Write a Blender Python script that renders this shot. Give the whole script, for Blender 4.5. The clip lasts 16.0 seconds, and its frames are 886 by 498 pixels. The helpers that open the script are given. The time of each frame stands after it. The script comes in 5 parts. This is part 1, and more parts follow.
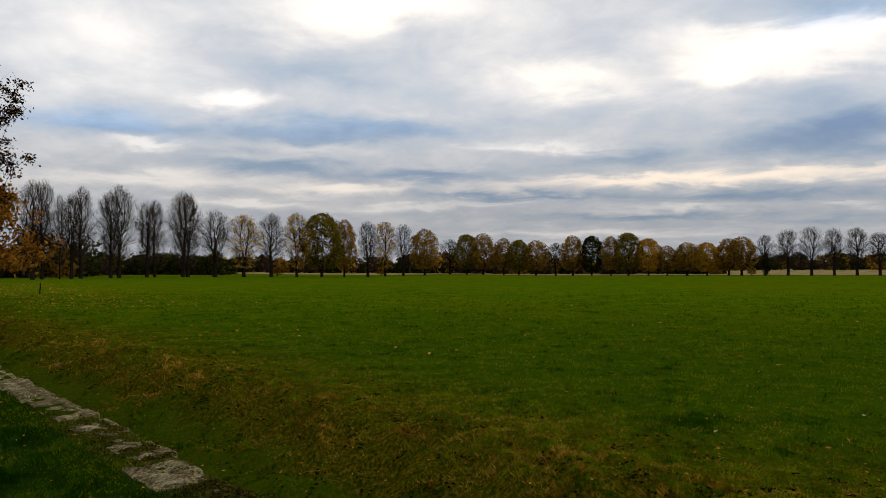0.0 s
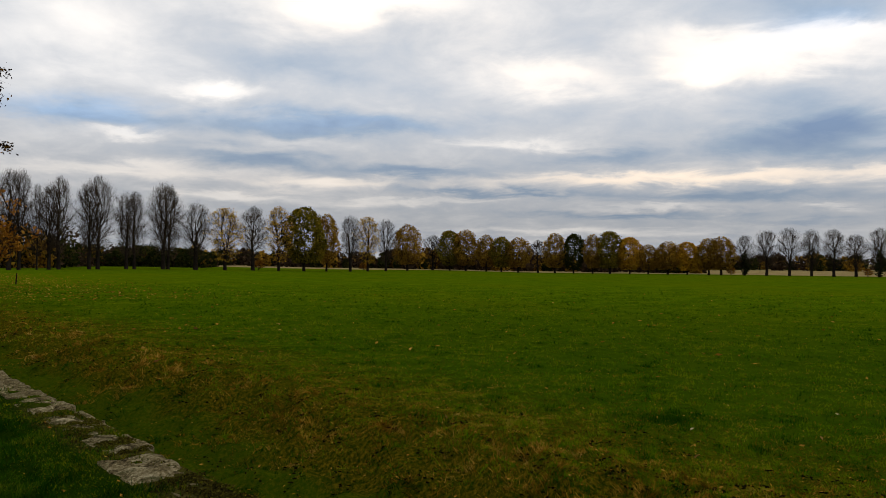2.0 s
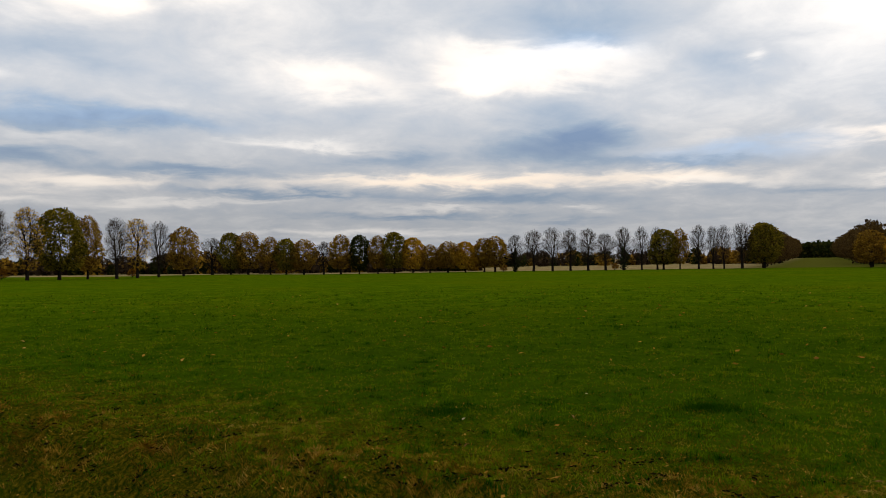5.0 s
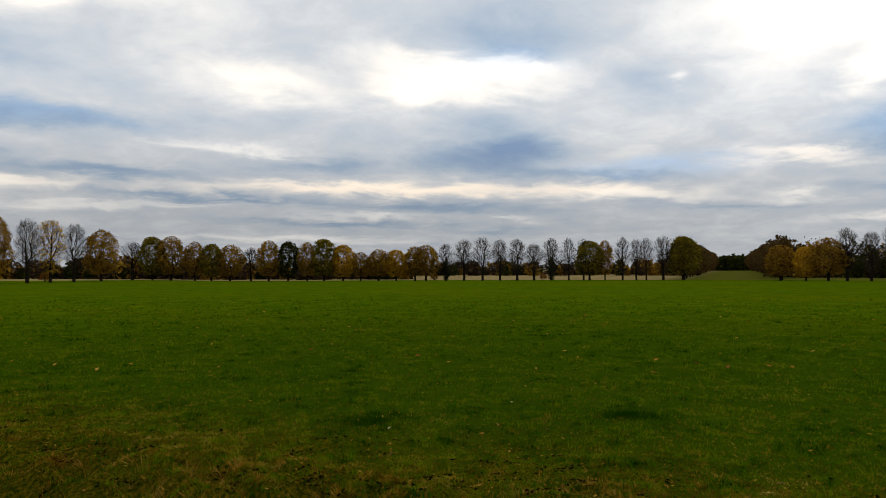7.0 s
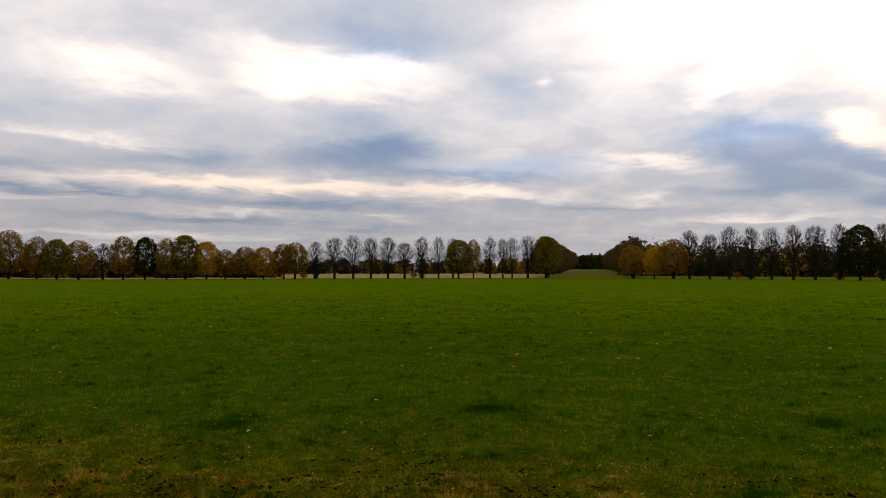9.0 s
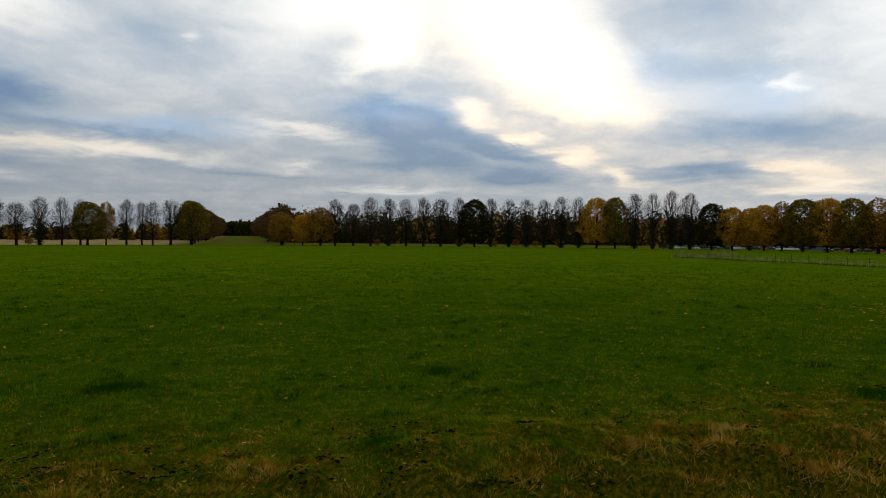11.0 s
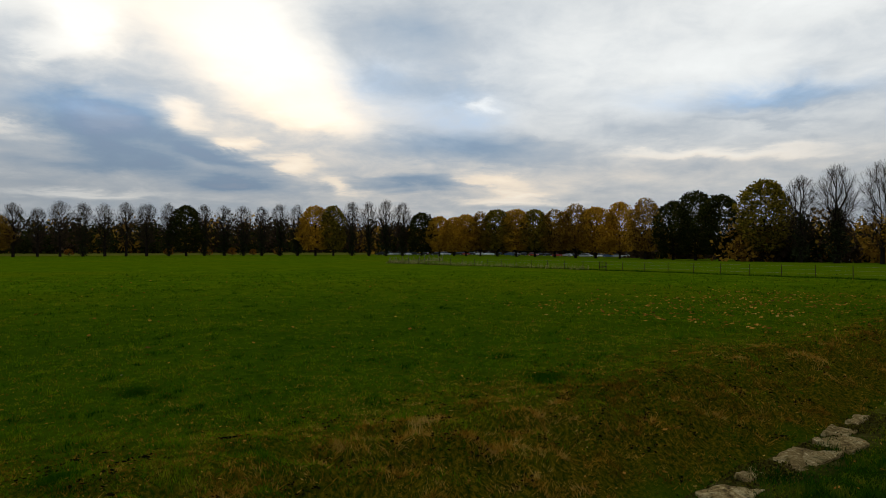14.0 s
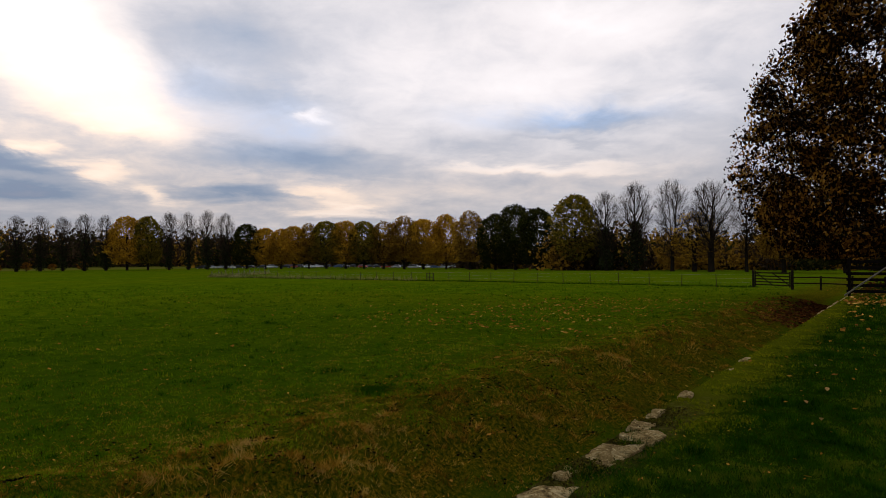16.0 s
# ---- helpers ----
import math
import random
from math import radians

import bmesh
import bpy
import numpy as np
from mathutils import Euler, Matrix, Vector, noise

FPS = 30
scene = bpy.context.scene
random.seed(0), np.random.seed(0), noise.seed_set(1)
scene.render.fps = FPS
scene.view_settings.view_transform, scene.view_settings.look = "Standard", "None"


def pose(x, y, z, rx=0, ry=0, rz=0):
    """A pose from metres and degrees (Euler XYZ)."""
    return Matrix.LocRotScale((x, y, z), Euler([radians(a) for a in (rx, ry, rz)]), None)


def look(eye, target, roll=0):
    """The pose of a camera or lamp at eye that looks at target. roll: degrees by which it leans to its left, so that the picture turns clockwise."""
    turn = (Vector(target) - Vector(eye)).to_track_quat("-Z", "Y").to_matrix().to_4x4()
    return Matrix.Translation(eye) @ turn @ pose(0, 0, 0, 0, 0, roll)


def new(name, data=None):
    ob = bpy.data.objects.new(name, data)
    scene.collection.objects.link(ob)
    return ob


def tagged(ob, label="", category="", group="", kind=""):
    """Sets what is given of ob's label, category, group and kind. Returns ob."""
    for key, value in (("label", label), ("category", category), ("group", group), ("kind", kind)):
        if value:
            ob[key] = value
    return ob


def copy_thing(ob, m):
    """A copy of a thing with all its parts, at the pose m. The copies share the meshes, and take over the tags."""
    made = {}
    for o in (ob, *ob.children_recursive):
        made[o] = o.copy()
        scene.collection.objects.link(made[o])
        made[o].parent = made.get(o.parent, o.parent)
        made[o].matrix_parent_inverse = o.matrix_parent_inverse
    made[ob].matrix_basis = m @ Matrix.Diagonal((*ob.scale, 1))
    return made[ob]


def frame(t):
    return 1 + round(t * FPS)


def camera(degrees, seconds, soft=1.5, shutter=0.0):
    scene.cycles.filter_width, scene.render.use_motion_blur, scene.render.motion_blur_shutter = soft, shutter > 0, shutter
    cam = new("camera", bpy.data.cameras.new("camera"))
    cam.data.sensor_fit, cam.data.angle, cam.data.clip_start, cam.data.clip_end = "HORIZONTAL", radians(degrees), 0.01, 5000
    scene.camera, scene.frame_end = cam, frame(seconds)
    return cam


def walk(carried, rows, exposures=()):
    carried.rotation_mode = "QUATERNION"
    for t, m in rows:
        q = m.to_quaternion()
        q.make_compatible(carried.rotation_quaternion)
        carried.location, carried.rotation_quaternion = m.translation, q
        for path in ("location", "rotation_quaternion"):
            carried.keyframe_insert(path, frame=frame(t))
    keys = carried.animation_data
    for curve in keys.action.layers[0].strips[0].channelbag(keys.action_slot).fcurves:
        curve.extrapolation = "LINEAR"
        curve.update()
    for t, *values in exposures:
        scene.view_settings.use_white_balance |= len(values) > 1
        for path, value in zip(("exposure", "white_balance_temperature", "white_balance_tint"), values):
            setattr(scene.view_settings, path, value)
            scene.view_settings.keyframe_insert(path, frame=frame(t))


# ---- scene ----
cam = camera(65.71, 16.0, soft=0.9)
PATH = [
    (0.0, pose(-0.000, 0.000, 1.616, 0, 0, 0.000) @ pose(0, 0, 0, 91.360) @ pose(0, 0, 0, 0, 0, -0.404)),
    (0.5, pose(0.006, 0.005, 1.617, 0, 0, -0.713) @ pose(0, 0, 0, 91.153) @ pose(0, 0, 0, 0, 0, -0.082)),
    (1.0, pose(0.003, 0.008, 1.615, 0, 0, -0.452) @ pose(0, 0, 0, 91.038) @ pose(0, 0, 0, 0, 0, 0.008)),
    (1.5, pose(0.008, 0.005, 1.618, 0, 0, -1.026) @ pose(0, 0, 0, 90.989) @ pose(0, 0, 0, 0, 0, 0.128)),
    (2.0, pose(0.011, -0.001, 1.615, 0, 0, -1.425) @ pose(0, 0, 0, 91.013) @ pose(0, 0, 0, 0, 0, 0.373)),
    (2.5, pose(0.018, -0.009, 1.619, 0, 0, -4.238) @ pose(0, 0, 0, 91.111) @ pose(0, 0, 0, 0, 0, 0.649)),
    (3.0, pose(0.027, -0.018, 1.621, 0, 0, -7.223) @ pose(0, 0, 0, 91.287) @ pose(0, 0, 0, 0, 0, 0.450)),
    (3.5, pose(0.071, 0.016, 1.619, 0, 0, -10.800) @ pose(0, 0, 0, 91.433) @ pose(0, 0, 0, 0, 0, 0.346)),
    (4.0, pose(0.093, 0.034, 1.618, 0, 0, -13.502) @ pose(0, 0, 0, 91.601) @ pose(0, 0, 0, 0, 0, -0.162)),
    (4.5, pose(0.134, 0.044, 1.618, 0, 0, -15.875) @ pose(0, 0, 0, 91.236) @ pose(0, 0, 0, 0, 0, -0.738)),
    (5.0, pose(0.171, 0.043, 1.616, 0, 0, -19.154) @ pose(0, 0, 0, 91.040) @ pose(0, 0, 0, 0, 0, -0.921)),
    (7.5, pose(0.196, -0.025, 1.626, 0, 0, -26.331) @ pose(0, 0, 0, 91.668) @ pose(0, 0, 0, 0, 0, -0.122)),
    (8.0, pose(0.209, -0.022, 1.625, 0, 0, -28.370) @ pose(0, 0, 0, 91.454) @ pose(0, 0, 0, 0, 0, -0.157)),
    (8.5, pose(0.216, -0.051, 1.628, 0, 0, -30.565) @ pose(0, 0, 0, 91.399) @ pose(0, 0, 0, 0, 0, 0.066)),
    (9.0, pose(0.265, -0.078, 1.623, 0, 0, -35.628) @ pose(0, 0, 0, 91.529) @ pose(0, 0, 0, 0, 0, -0.020)),
    (9.5, pose(0.332, -0.137, 1.618, 0, 0, -44.704) @ pose(0, 0, 0, 91.410) @ pose(0, 0, 0, 0, 0, 0.180)),
    (10.0, pose(0.362, -0.155, 1.617, 0, 0, -53.362) @ pose(0, 0, 0, 89.960) @ pose(0, 0, 0, 0, 0, 0.040)),
    (12.5, pose(0.418, -0.211, 1.625, 0, 0, -74.457) @ pose(0, 0, 0, 89.955) @ pose(0, 0, 0, 0, 0, -0.091)),
    (13.0, pose(0.392, -0.224, 1.623, 0, 0, -78.852) @ pose(0, 0, 0, 89.799) @ pose(0, 0, 0, 0, 0, -1.037)),
    (13.5, pose(0.361, -0.273, 1.625, 0, 0, -83.341) @ pose(0, 0, 0, 89.762) @ pose(0, 0, 0, 0, 0, -1.325)),
    (14.0, pose(0.421, -0.340, 1.622, 0, 0, -87.404) @ pose(0, 0, 0, 89.602) @ pose(0, 0, 0, 0, 0, 0.061)),
    (14.5, pose(0.480, -0.387, 1.613, 0, 0, -90.716) @ pose(0, 0, 0, 89.488) @ pose(0, 0, 0, 0, 0, 0.532)),
    (15.0, pose(0.521, -0.379, 1.614, 0, 0, -95.894) @ pose(0, 0, 0, 89.882) @ pose(0, 0, 0, 0, 0, -0.876)),
    (15.5, pose(0.524, -0.378, 1.619, 0, 0, -98.853) @ pose(0, 0, 0, 90.285) @ pose(0, 0, 0, 0, 0, -0.744)),
    (16.0, pose(0.524, -0.381, 1.622, 0, 0, -101.591) @ pose(0, 0, 0, 90.545) @ pose(0, 0, 0, 0, 0, -0.408)),
]
walk(cam, PATH, [(0.0, 0.14, 6450, 9), (5.2, 0.16, 6450, 9), (7.5, 0.15, 6400, 7), (8.4, 0.18, 6650, 14), (9.2, 0.16, 6700, 15), (10.2, 0.03, 6400, 9), (12.3, -0.2, 6080, 4), (14.6, -0.24, 6120, 5), (15.4, -0.2, 6200, 8), (16.0, -0.14, 6320, 15)])

# ---------- light ----------
SUN_AZ, SUN_EL = 72.0, 17.0           # degrees clockwise from +y, degrees above the horizon


def heading(az, d=1.0):
    """The point d metres off in the compass direction az (degrees clockwise from +y)."""
    return d * math.sin(radians(az)), d * math.cos(radians(az))


class Nodes:
    """Short hand for node trees."""

    def __init__(self, tree):
        self.t = tree
        tree.nodes.clear()

    def add(self, kind, ins=None, **props):
        n = self.t.nodes.new(kind)
        for k, v in props.items():
            if k == "operation":
                n.operation = v
            elif k == "data_type":
                n.data_type = v
            elif k == "blend_type":
                n.blend_type = v
            elif k == "noise_dimensions":
                n.noise_dimensions = v
            elif k == "clamp":
                n.clamp = v
        for k, v in (ins or {}).items():
            if isinstance(v, bpy.types.NodeSocket):
                self.t.links.new(v, n.inputs[k])
            else:
                n.inputs[k].default_value = v
        return n

    def math(self, op, a, b=0.0, c=0.0):
        n = self.t.nodes.new("ShaderNodeMath")
        n.operation = op
        for i, v in enumerate((a, b, c)):
            if isinstance(v, bpy.types.NodeSocket):
                self.t.links.new(v, n.inputs[i])
            else:
                n.inputs[i].default_value = v
        return n.outputs[0]

    def noise(self, vec, scale, detail=4.0, rough=0.55, warp=0.0):
        n = self.add("ShaderNodeTexNoise", {"Vector": vec, "Scale": scale, "Detail": detail, "Roughness": rough, "Distortion": warp})
        return n.outputs["Fac"]

    def ramp(self, fac, stops):
        n = self.t.nodes.new("ShaderNodeValToRGB")
        self.t.links.new(fac, n.inputs[0])
        els = n.color_ramp.elements
        while len(els) < len(stops):
            els.new(0.5)
        for e, (p, c) in zip(els, stops):
            e.position, e.color = p, (*c, 1.0) if len(c) == 3 else c
        return n.outputs[0]

    def grey(self, fac, lo, hi):
        n = self.t.nodes.new("ShaderNodeMapRange")
        n.interpolation_type = "SMOOTHSTEP"
        self.t.links.new(fac, n.inputs[0])
        n.inputs[1].default_value, n.inputs[2].default_value = lo, hi
        return n.outputs[0]

    def mix(self, fac, a, b, blend="MIX"):
        n = self.t.nodes.new("ShaderNodeMix")
        n.data_type, n.blend_type = "RGBA", blend
        for i, v in ((0, fac), (6, a), (7, b)):
            if isinstance(v, bpy.types.NodeSocket):
                self.t.links.new(v, n.inputs[i])
            else:
                n.inputs[i].default_value = v if i == 0 else (*v, 1.0)
        return n.outputs[2]


def make_world():
    world = bpy.data.worlds.new("sky")
    world.use_nodes = True
    scene.world = world
    n = Nodes(world.node_tree)
    way = n.add("ShaderNodeTexCoord").outputs["Generated"]
    sep = n.add("ShaderNodeSeparateXYZ", {0: way})
    x, y, z = sep.outputs
    up = n.math("MAXIMUM", z, 0.0)
    # the cloud deck: directions laid out on a plane overhead, so that it closes up into bands towards the horizon
    depth = n.math("ADD", up, 0.13)
    deck = n.add("ShaderNodeCombineXYZ", {0: n.math("DIVIDE", x, depth), 1: n.math("DIVIDE", y, depth), 2: 0.0}).outputs[0]
    drift = n.math("SUBTRACT", n.noise(deck, 1.9, 6.0, 0.58), 0.5)
    drift2 = n.math("SUBTRACT", n.noise(deck, 2.6, 6.0, 0.58, 0.4), 0.5)
    az = n.math("ADD", n.math("ARCTAN2", x, y), n.math("MULTIPLY", drift, 0.13))
    el = n.math("ADD", n.math("ARCSINE", z), n.math("MULTIPLY", n.math("MULTIPLY", drift2, 0.26), n.math("ADD", up, 0.05)))

    def blob(a, e, wa, we):
        """A soft oval of the sky, 1 in its middle: direction and half widths in degrees."""
        da = n.math("DIVIDE", n.math("SUBTRACT", az, radians(a)), radians(wa))
        de = n.math("DIVIDE", n.math("SUBTRACT", el, radians(e)), radians(we))
        return n.math("EXPONENT", n.math("MULTIPLY", n.math("ADD", n.math("MULTIPLY", da, da), n.math("MULTIPLY", de, de)), -1.0))

    def heap(blobs):
        total = 0.0
        for a, e, wa, we, amount in blobs:
            total = n.math("MULTIPLY_ADD", blob(a, e, wa, we), amount, total)
        return total

    near_deck = n.math("ADD", up, 0.26)
    lumps = n.add("ShaderNodeCombineXYZ", {0: n.math("DIVIDE", x, near_deck), 1: n.math("DIVIDE", y, near_deck), 2: 0.3}).outputs[0]
    lump = n.math("SUBTRACT", n.noise(lumps, 5.5, 7.0, 0.6, 0.35), 0.5)
    big = n.math("SUBTRACT", n.noise(deck, 0.9, 3.0, 0.5, 0.2), 0.5)
    fine = n.math("SUBTRACT", n.noise(deck, 2.6, 6.0, 0.55, 0.2), 0.5)
    def streaks(rows, total):
        """Long soft streaks of the deck: direction, half length and width in degrees, tilt, and how much they thin or thicken it."""
        for a, e, long, wide, tilt, amount in rows:
            c, k = math.cos(radians(tilt)), math.sin(radians(tilt))
            a, e, long, wide = radians(a), radians(e), radians(long), radians(wide)
            u = n.math("MULTIPLY_ADD", az, c / long, n.math("MULTIPLY_ADD", el, k / long, -(c * a + k * e) / long))
            v = n.math("MULTIPLY_ADD", az, -k / wide, n.math("MULTIPLY_ADD", el, c / wide, (k * a - c * e) / wide))
            total = n.math("MULTIPLY_ADD", n.math("POWER", 0.36788, n.math("MULTIPLY_ADD", u, u, n.math("MULTIPLY", v, v))), amount, total)
        return total

    # thin bright openings and thick slate-blue banks of the deck, from the north round to the south-east
    shaped = heap([(66, 20.5, 14, 4, 0.10), (100, 12, 30, 11, 0.09)])
    for sector in (
        [(-26.7, 16.9, 6, 2.71, 9.1, 0.15), (-26.5, 10.6, 4.2, 0.74, 0.8, -0.24), (-23.2, 9.4, 2.5, 0.37, 2.1, 0.195), (-22.6, 6.7, 7.8, 0.56, 0.9, 0.165), (-17.3, 13.4, 3.1, 0.64, -0.2, 0.24), (-16.3, 5.1, 5.1, 0.33, -1.2, 0.195), (-13.8, 8.1, 5.4, 0.65, -2.8, -0.21), (-11.3, 15.9, 6.5, 1.27, -0.8, -0.12), (-10.2, 9.6, 3.6, 0.47, 2.3, 0.075), (-8.6, 6.3, 4.2, 0.47, 0.5, 0.225), (-8.6, 11, 11.9, 0.93, 1.4, -0.245), (-5, 20.7, 9.2, 1.77, 2.4, 0.275), (-4.8, 14.2, 5.1, 1.14, -6, -0.06), (-2.5, 4.9, 7.1, 0.28, 1.5, 0.12)],
        [(-1.1, 7.5, 5.9, 0.56, -0.7, -0.21), (5.5, 5.7, 8.2, 0.28, -1.6, -0.195), (7.2, 9.7, 4.8, 0.37, -2.6, 0.12), (10, 15, 5.2, 1.6, -7.2, 0.21), (11.9, 2.5, 10.2, 0.24, -0.6, 0.15), (14.7, 8.5, 5.9, 0.65, -0.6, -0.165), (16.8, 3.8, 9.4, 0.28, -0.9, -0.165), (19, 4.4, 3.9, 0.24, 0.2, 0.12), (19.4, 6.6, 13, 0.47, -0.5, 0.245), (20.8, 17.3, 4.2, 1.13, -9, 0.12), (22, 14.7, 2.8, 0.91, -10.1, 0.15), (24.4, 5.2, 8.1, 0.47, -1.1, -0.195), (27.4, 8.9, 5.4, 1.31, -5.9, -0.25), (27.7, 16, 6.8, 1.82, 0.4, 0.275)],
        [(28.2, 3.2, 4.5, 0.24, -1, -0.105), (28.7, 9.9, 4.2, 0.7, -10.7, -0.12), (29.3, 12, 3.7, 1.62, -6.9, -0.12), (30.3, 17.9, 2.9, 0.9, -6.5, -0.12), (30.9, 4.2, 2, 0.24, -3, 0.12), (30.9, 19.1, 6.9, 2.23, -0.2, -0.15), (31.4, 16.6, 1, 0.68, -9.9, 0.18), (32.1, 10, 3.9, 0.93, -5.6, -0.21), (38.8, 7.6, 6.3, 0.37, -3.2, -0.18), (39.2, 6.2, 5.9, 0.52, -3.4, 0.243), (41.1, 14.5, 4.6, 1.37, -21.9, -0.09), (43.8, 14.6, 1, 0.46, -2, 0.15), (48, 4.8, 6, 0.28, -3, -0.105), (52.4, 5.5, 2.1, 0.23, 1.3, 0.12)],
        [(52.5, 8.4, 4, 0.37, -4, 0.18), (56.1, 18.6, 12.1, 3.13, -6.1, 0.29), (56.6, 7.5, 2.1, 0.37, -1, 0.105), (56.8, 13.6, 2.1, 0.92, -5.1, 0.18), (58.4, 15.1, 1.7, 1.59, 8.4, 0.263), (58.9, 5.7, 4.2, 0.66, 0.5, -0.15), (59.7, 9, 4.5, 1.4, -5.2, -0.25), (59.8, 3.7, 5, 0.28, 0.9, 0.18), (60.2, 9.8, 4.2, 1.21, -10.5, -0.26), (60.2, 15.8, 1.7, 1.27, 7.7, 0.27), (62.9, 6.6, 5.4, 1.03, -9.3, -0.225), (67.1, 10, 1.6, 0.93, -9.7, 0.263), (69, 7.2, 4, 0.94, -15, -0.26), (70.9, 4.8, 3.8, 0.66, -1.6, -0.25)],
        [(71.2, 8, 1.4, 0.56, -7.4, 0.275), (71.8, 17, 4.6, 3.16, -2.6, 0.287), (74.7, 13, 5.3, 2.3, -11.9, 0.3), (75.1, 6.3, 1.9, 0.56, -12.8, 0.26), (76.5, 10.4, 3.8, 1.02, -1.1, 0.275), (79.2, 4.7, 1.5, 0.47, -13.4, 0.24), (85.1, 17.4, 6.9, 2.7, -2.4, -0.135), (85.6, 5.2, 4.5, 0.56, 1.6, -0.24), (87, 12.9, 5.3, 1.15, -6.3, -0.135), (90.3, 7.8, 8.4, 1.17, -1.7, -0.24), (91.2, 11.3, 0.9, 0.37, -0.7, 0.24), (91.9, 5.3, 2.3, 0.56, -6, 0.27), (92.9, 3.5, 4.3, 0.28, -1.7, 0.24), (93.3, 4.1, 1.5, 0.38, -0.4, 0.285)],
        [(102.5, 16.4, 8.3, 2.72, 0.7, 0.06), (103.1, 9.2, 4.9, 0.84, -3.6, -0.09), (109.4, 7.1, 8, 0.42, -1.3, 0.21), (109.4, 13.6, 6.3, 1.61, -0.2, 0.09), (112.4, 9.3, 5.3, 0.37, -5.2, -0.09), (114.3, 18.7, 10.7, 1.79, -6, 0.18), (114.6, 10.6, 5.3, 0.74, -0.3, -0.225), (121.7, 12.2, 3, 0.69, -12.3, 0.09)]):
        shaped = streaks(sector, shaped)
    cover = n.math("ADD", n.math("MULTIPLY_ADD", big, 0.14, 0.545), n.math("MULTIPLY_ADD", lump, 0.24, n.math("MULTIPLY", fine, 0.13)))
    cover = n.math("MULTIPLY_ADD", shaped, 1.1, cover)
    sky = n.add("ShaderNodeTexSky")
    sky.sky_type, sky.sun_disc = "NISHITA", False
    sky.sun_elevation, sky.sun_rotation = radians(SUN_EL), radians(SUN_AZ)
    tone = n.ramp(cover, [(0.18, (0.20, 0.28, 0.43)), (0.36, (0.33, 0.405, 0.51)), (0.54, (0.555, 0.57, 0.605)), (0.70, (0.86, 0.825, 0.80)), (0.95, (1.10, 1.05, 1.0))])
    warm = heap([(66, 18, 9, 5, 0.7), (74, 9, 13, 5, 1.25), (90, 5, 14, 2.5, 1.1), (22, 6.6, 24, 1.0, 0.9), (48, 9, 10, 2, 0.5), (110, 6.2, 15, 1.4, 0.7), (20, 15, 20, 4, 0.4), (-6, 18.5, 14, 3, 0.3), (-12, 6.5, 16, 1.2, 0.25)])
    warm = n.math("MULTIPLY", warm, n.grey(cover, 0.48, 0.8))
    lit = n.mix(1.0, tone, n.mix(warm, (0.0, 0.0, 0.0), (0.20, 0.12, 0.06)), "ADD")
    lit = n.mix(n.math("MINIMUM", n.math("MULTIPLY", warm, 0.7), 1.0), lit, (1.06, 0.955, 0.81), "MULTIPLY")
    rift = heap([(-27, 10.8, 6, 0.9, 0.6), (-8, 11.2, 9, 0.7, 0.3), (60, 10.2, 5, 1.2, 0.4), (88.5, 10.5, 4, 2.0, 0.5), (112, 11.2, 7, 0.9, 0.6), (43, 8.2, 6, 0.8, 0.5), (82, 12.8, 3, 2.2, 0.4), (30, 17, 4, 1.5, 0.3)])
    rift = n.math("MINIMUM", n.math("MULTIPLY", rift, n.math("MULTIPLY_ADD", lump, 2.4, 0.9)), 0.6)
    lit = n.mix(rift, lit, (0.40, 0.57, 0.82))
    clouds = n.add("ShaderNodeBackground", {0: lit, 1: n.math("MULTIPLY_ADD", n.grey(z, 0.03, 0.26), 0.44, n.math("MULTIPLY_ADD", blob(92, 7, 48, 14), 0.20, 0.63))})
    clear = n.add("ShaderNodeBackground", {0: sky.outputs[0], 1: 0.1})
    gap = n.math("SUBTRACT", 1.0, n.grey(cover, 0.10, 0.34))
    both = n.add("ShaderNodeMixShader", {0: n.math("MULTIPLY", gap, 0.06), 1: clouds.outputs[0], 2: clear.outputs[0]})
    n.add("ShaderNodeOutputWorld", {0: both.outputs[0]})


make_world()
sun_data = bpy.data.lights.new("sun", "SUN")
sun_data.energy, sun_data.angle, sun_data.color = 0.5, radians(14), (1.0, 0.93, 0.82)
sun = new("sun", sun_data)
sx, sy = heading(SUN_AZ, math.cos(radians(SUN_EL)))
sun.matrix_world = look((sx * 50, sy * 50, 50 * math.sin(radians(SUN_EL))), (0, 0, 0))


# ---------- materials ----------
def surface(name):
    m = bpy.data.materials.new(name)
    m.use_nodes = True
    return m, Nodes(m.node_tree)


def finish(n, colour, rough=0.9, height=None, strength=0.5, distance=0.02, translucent=0.0, metallic=0.0, gloss=0.0):
    ins = {"Base Color": colour, "Roughness": rough, "Metallic": metallic, "Specular IOR Level": gloss}
    if height is not None:
        ins["Normal"] = n.add("ShaderNodeBump", {"Height": height, "Strength": strength, "Distance": distance}).outputs[0]
    out = n.add("ShaderNodeBsdfPrincipled", ins).outputs[0]
    if translucent:
        tr = n.add("ShaderNodeBsdfTranslucent", {0: colour}).outputs[0]
        out = n.add("ShaderNodeMixShader", {0: translucent, 1: out, 2: tr}).outputs[0]
    n.add("ShaderNodeOutputMaterial", {0: out})


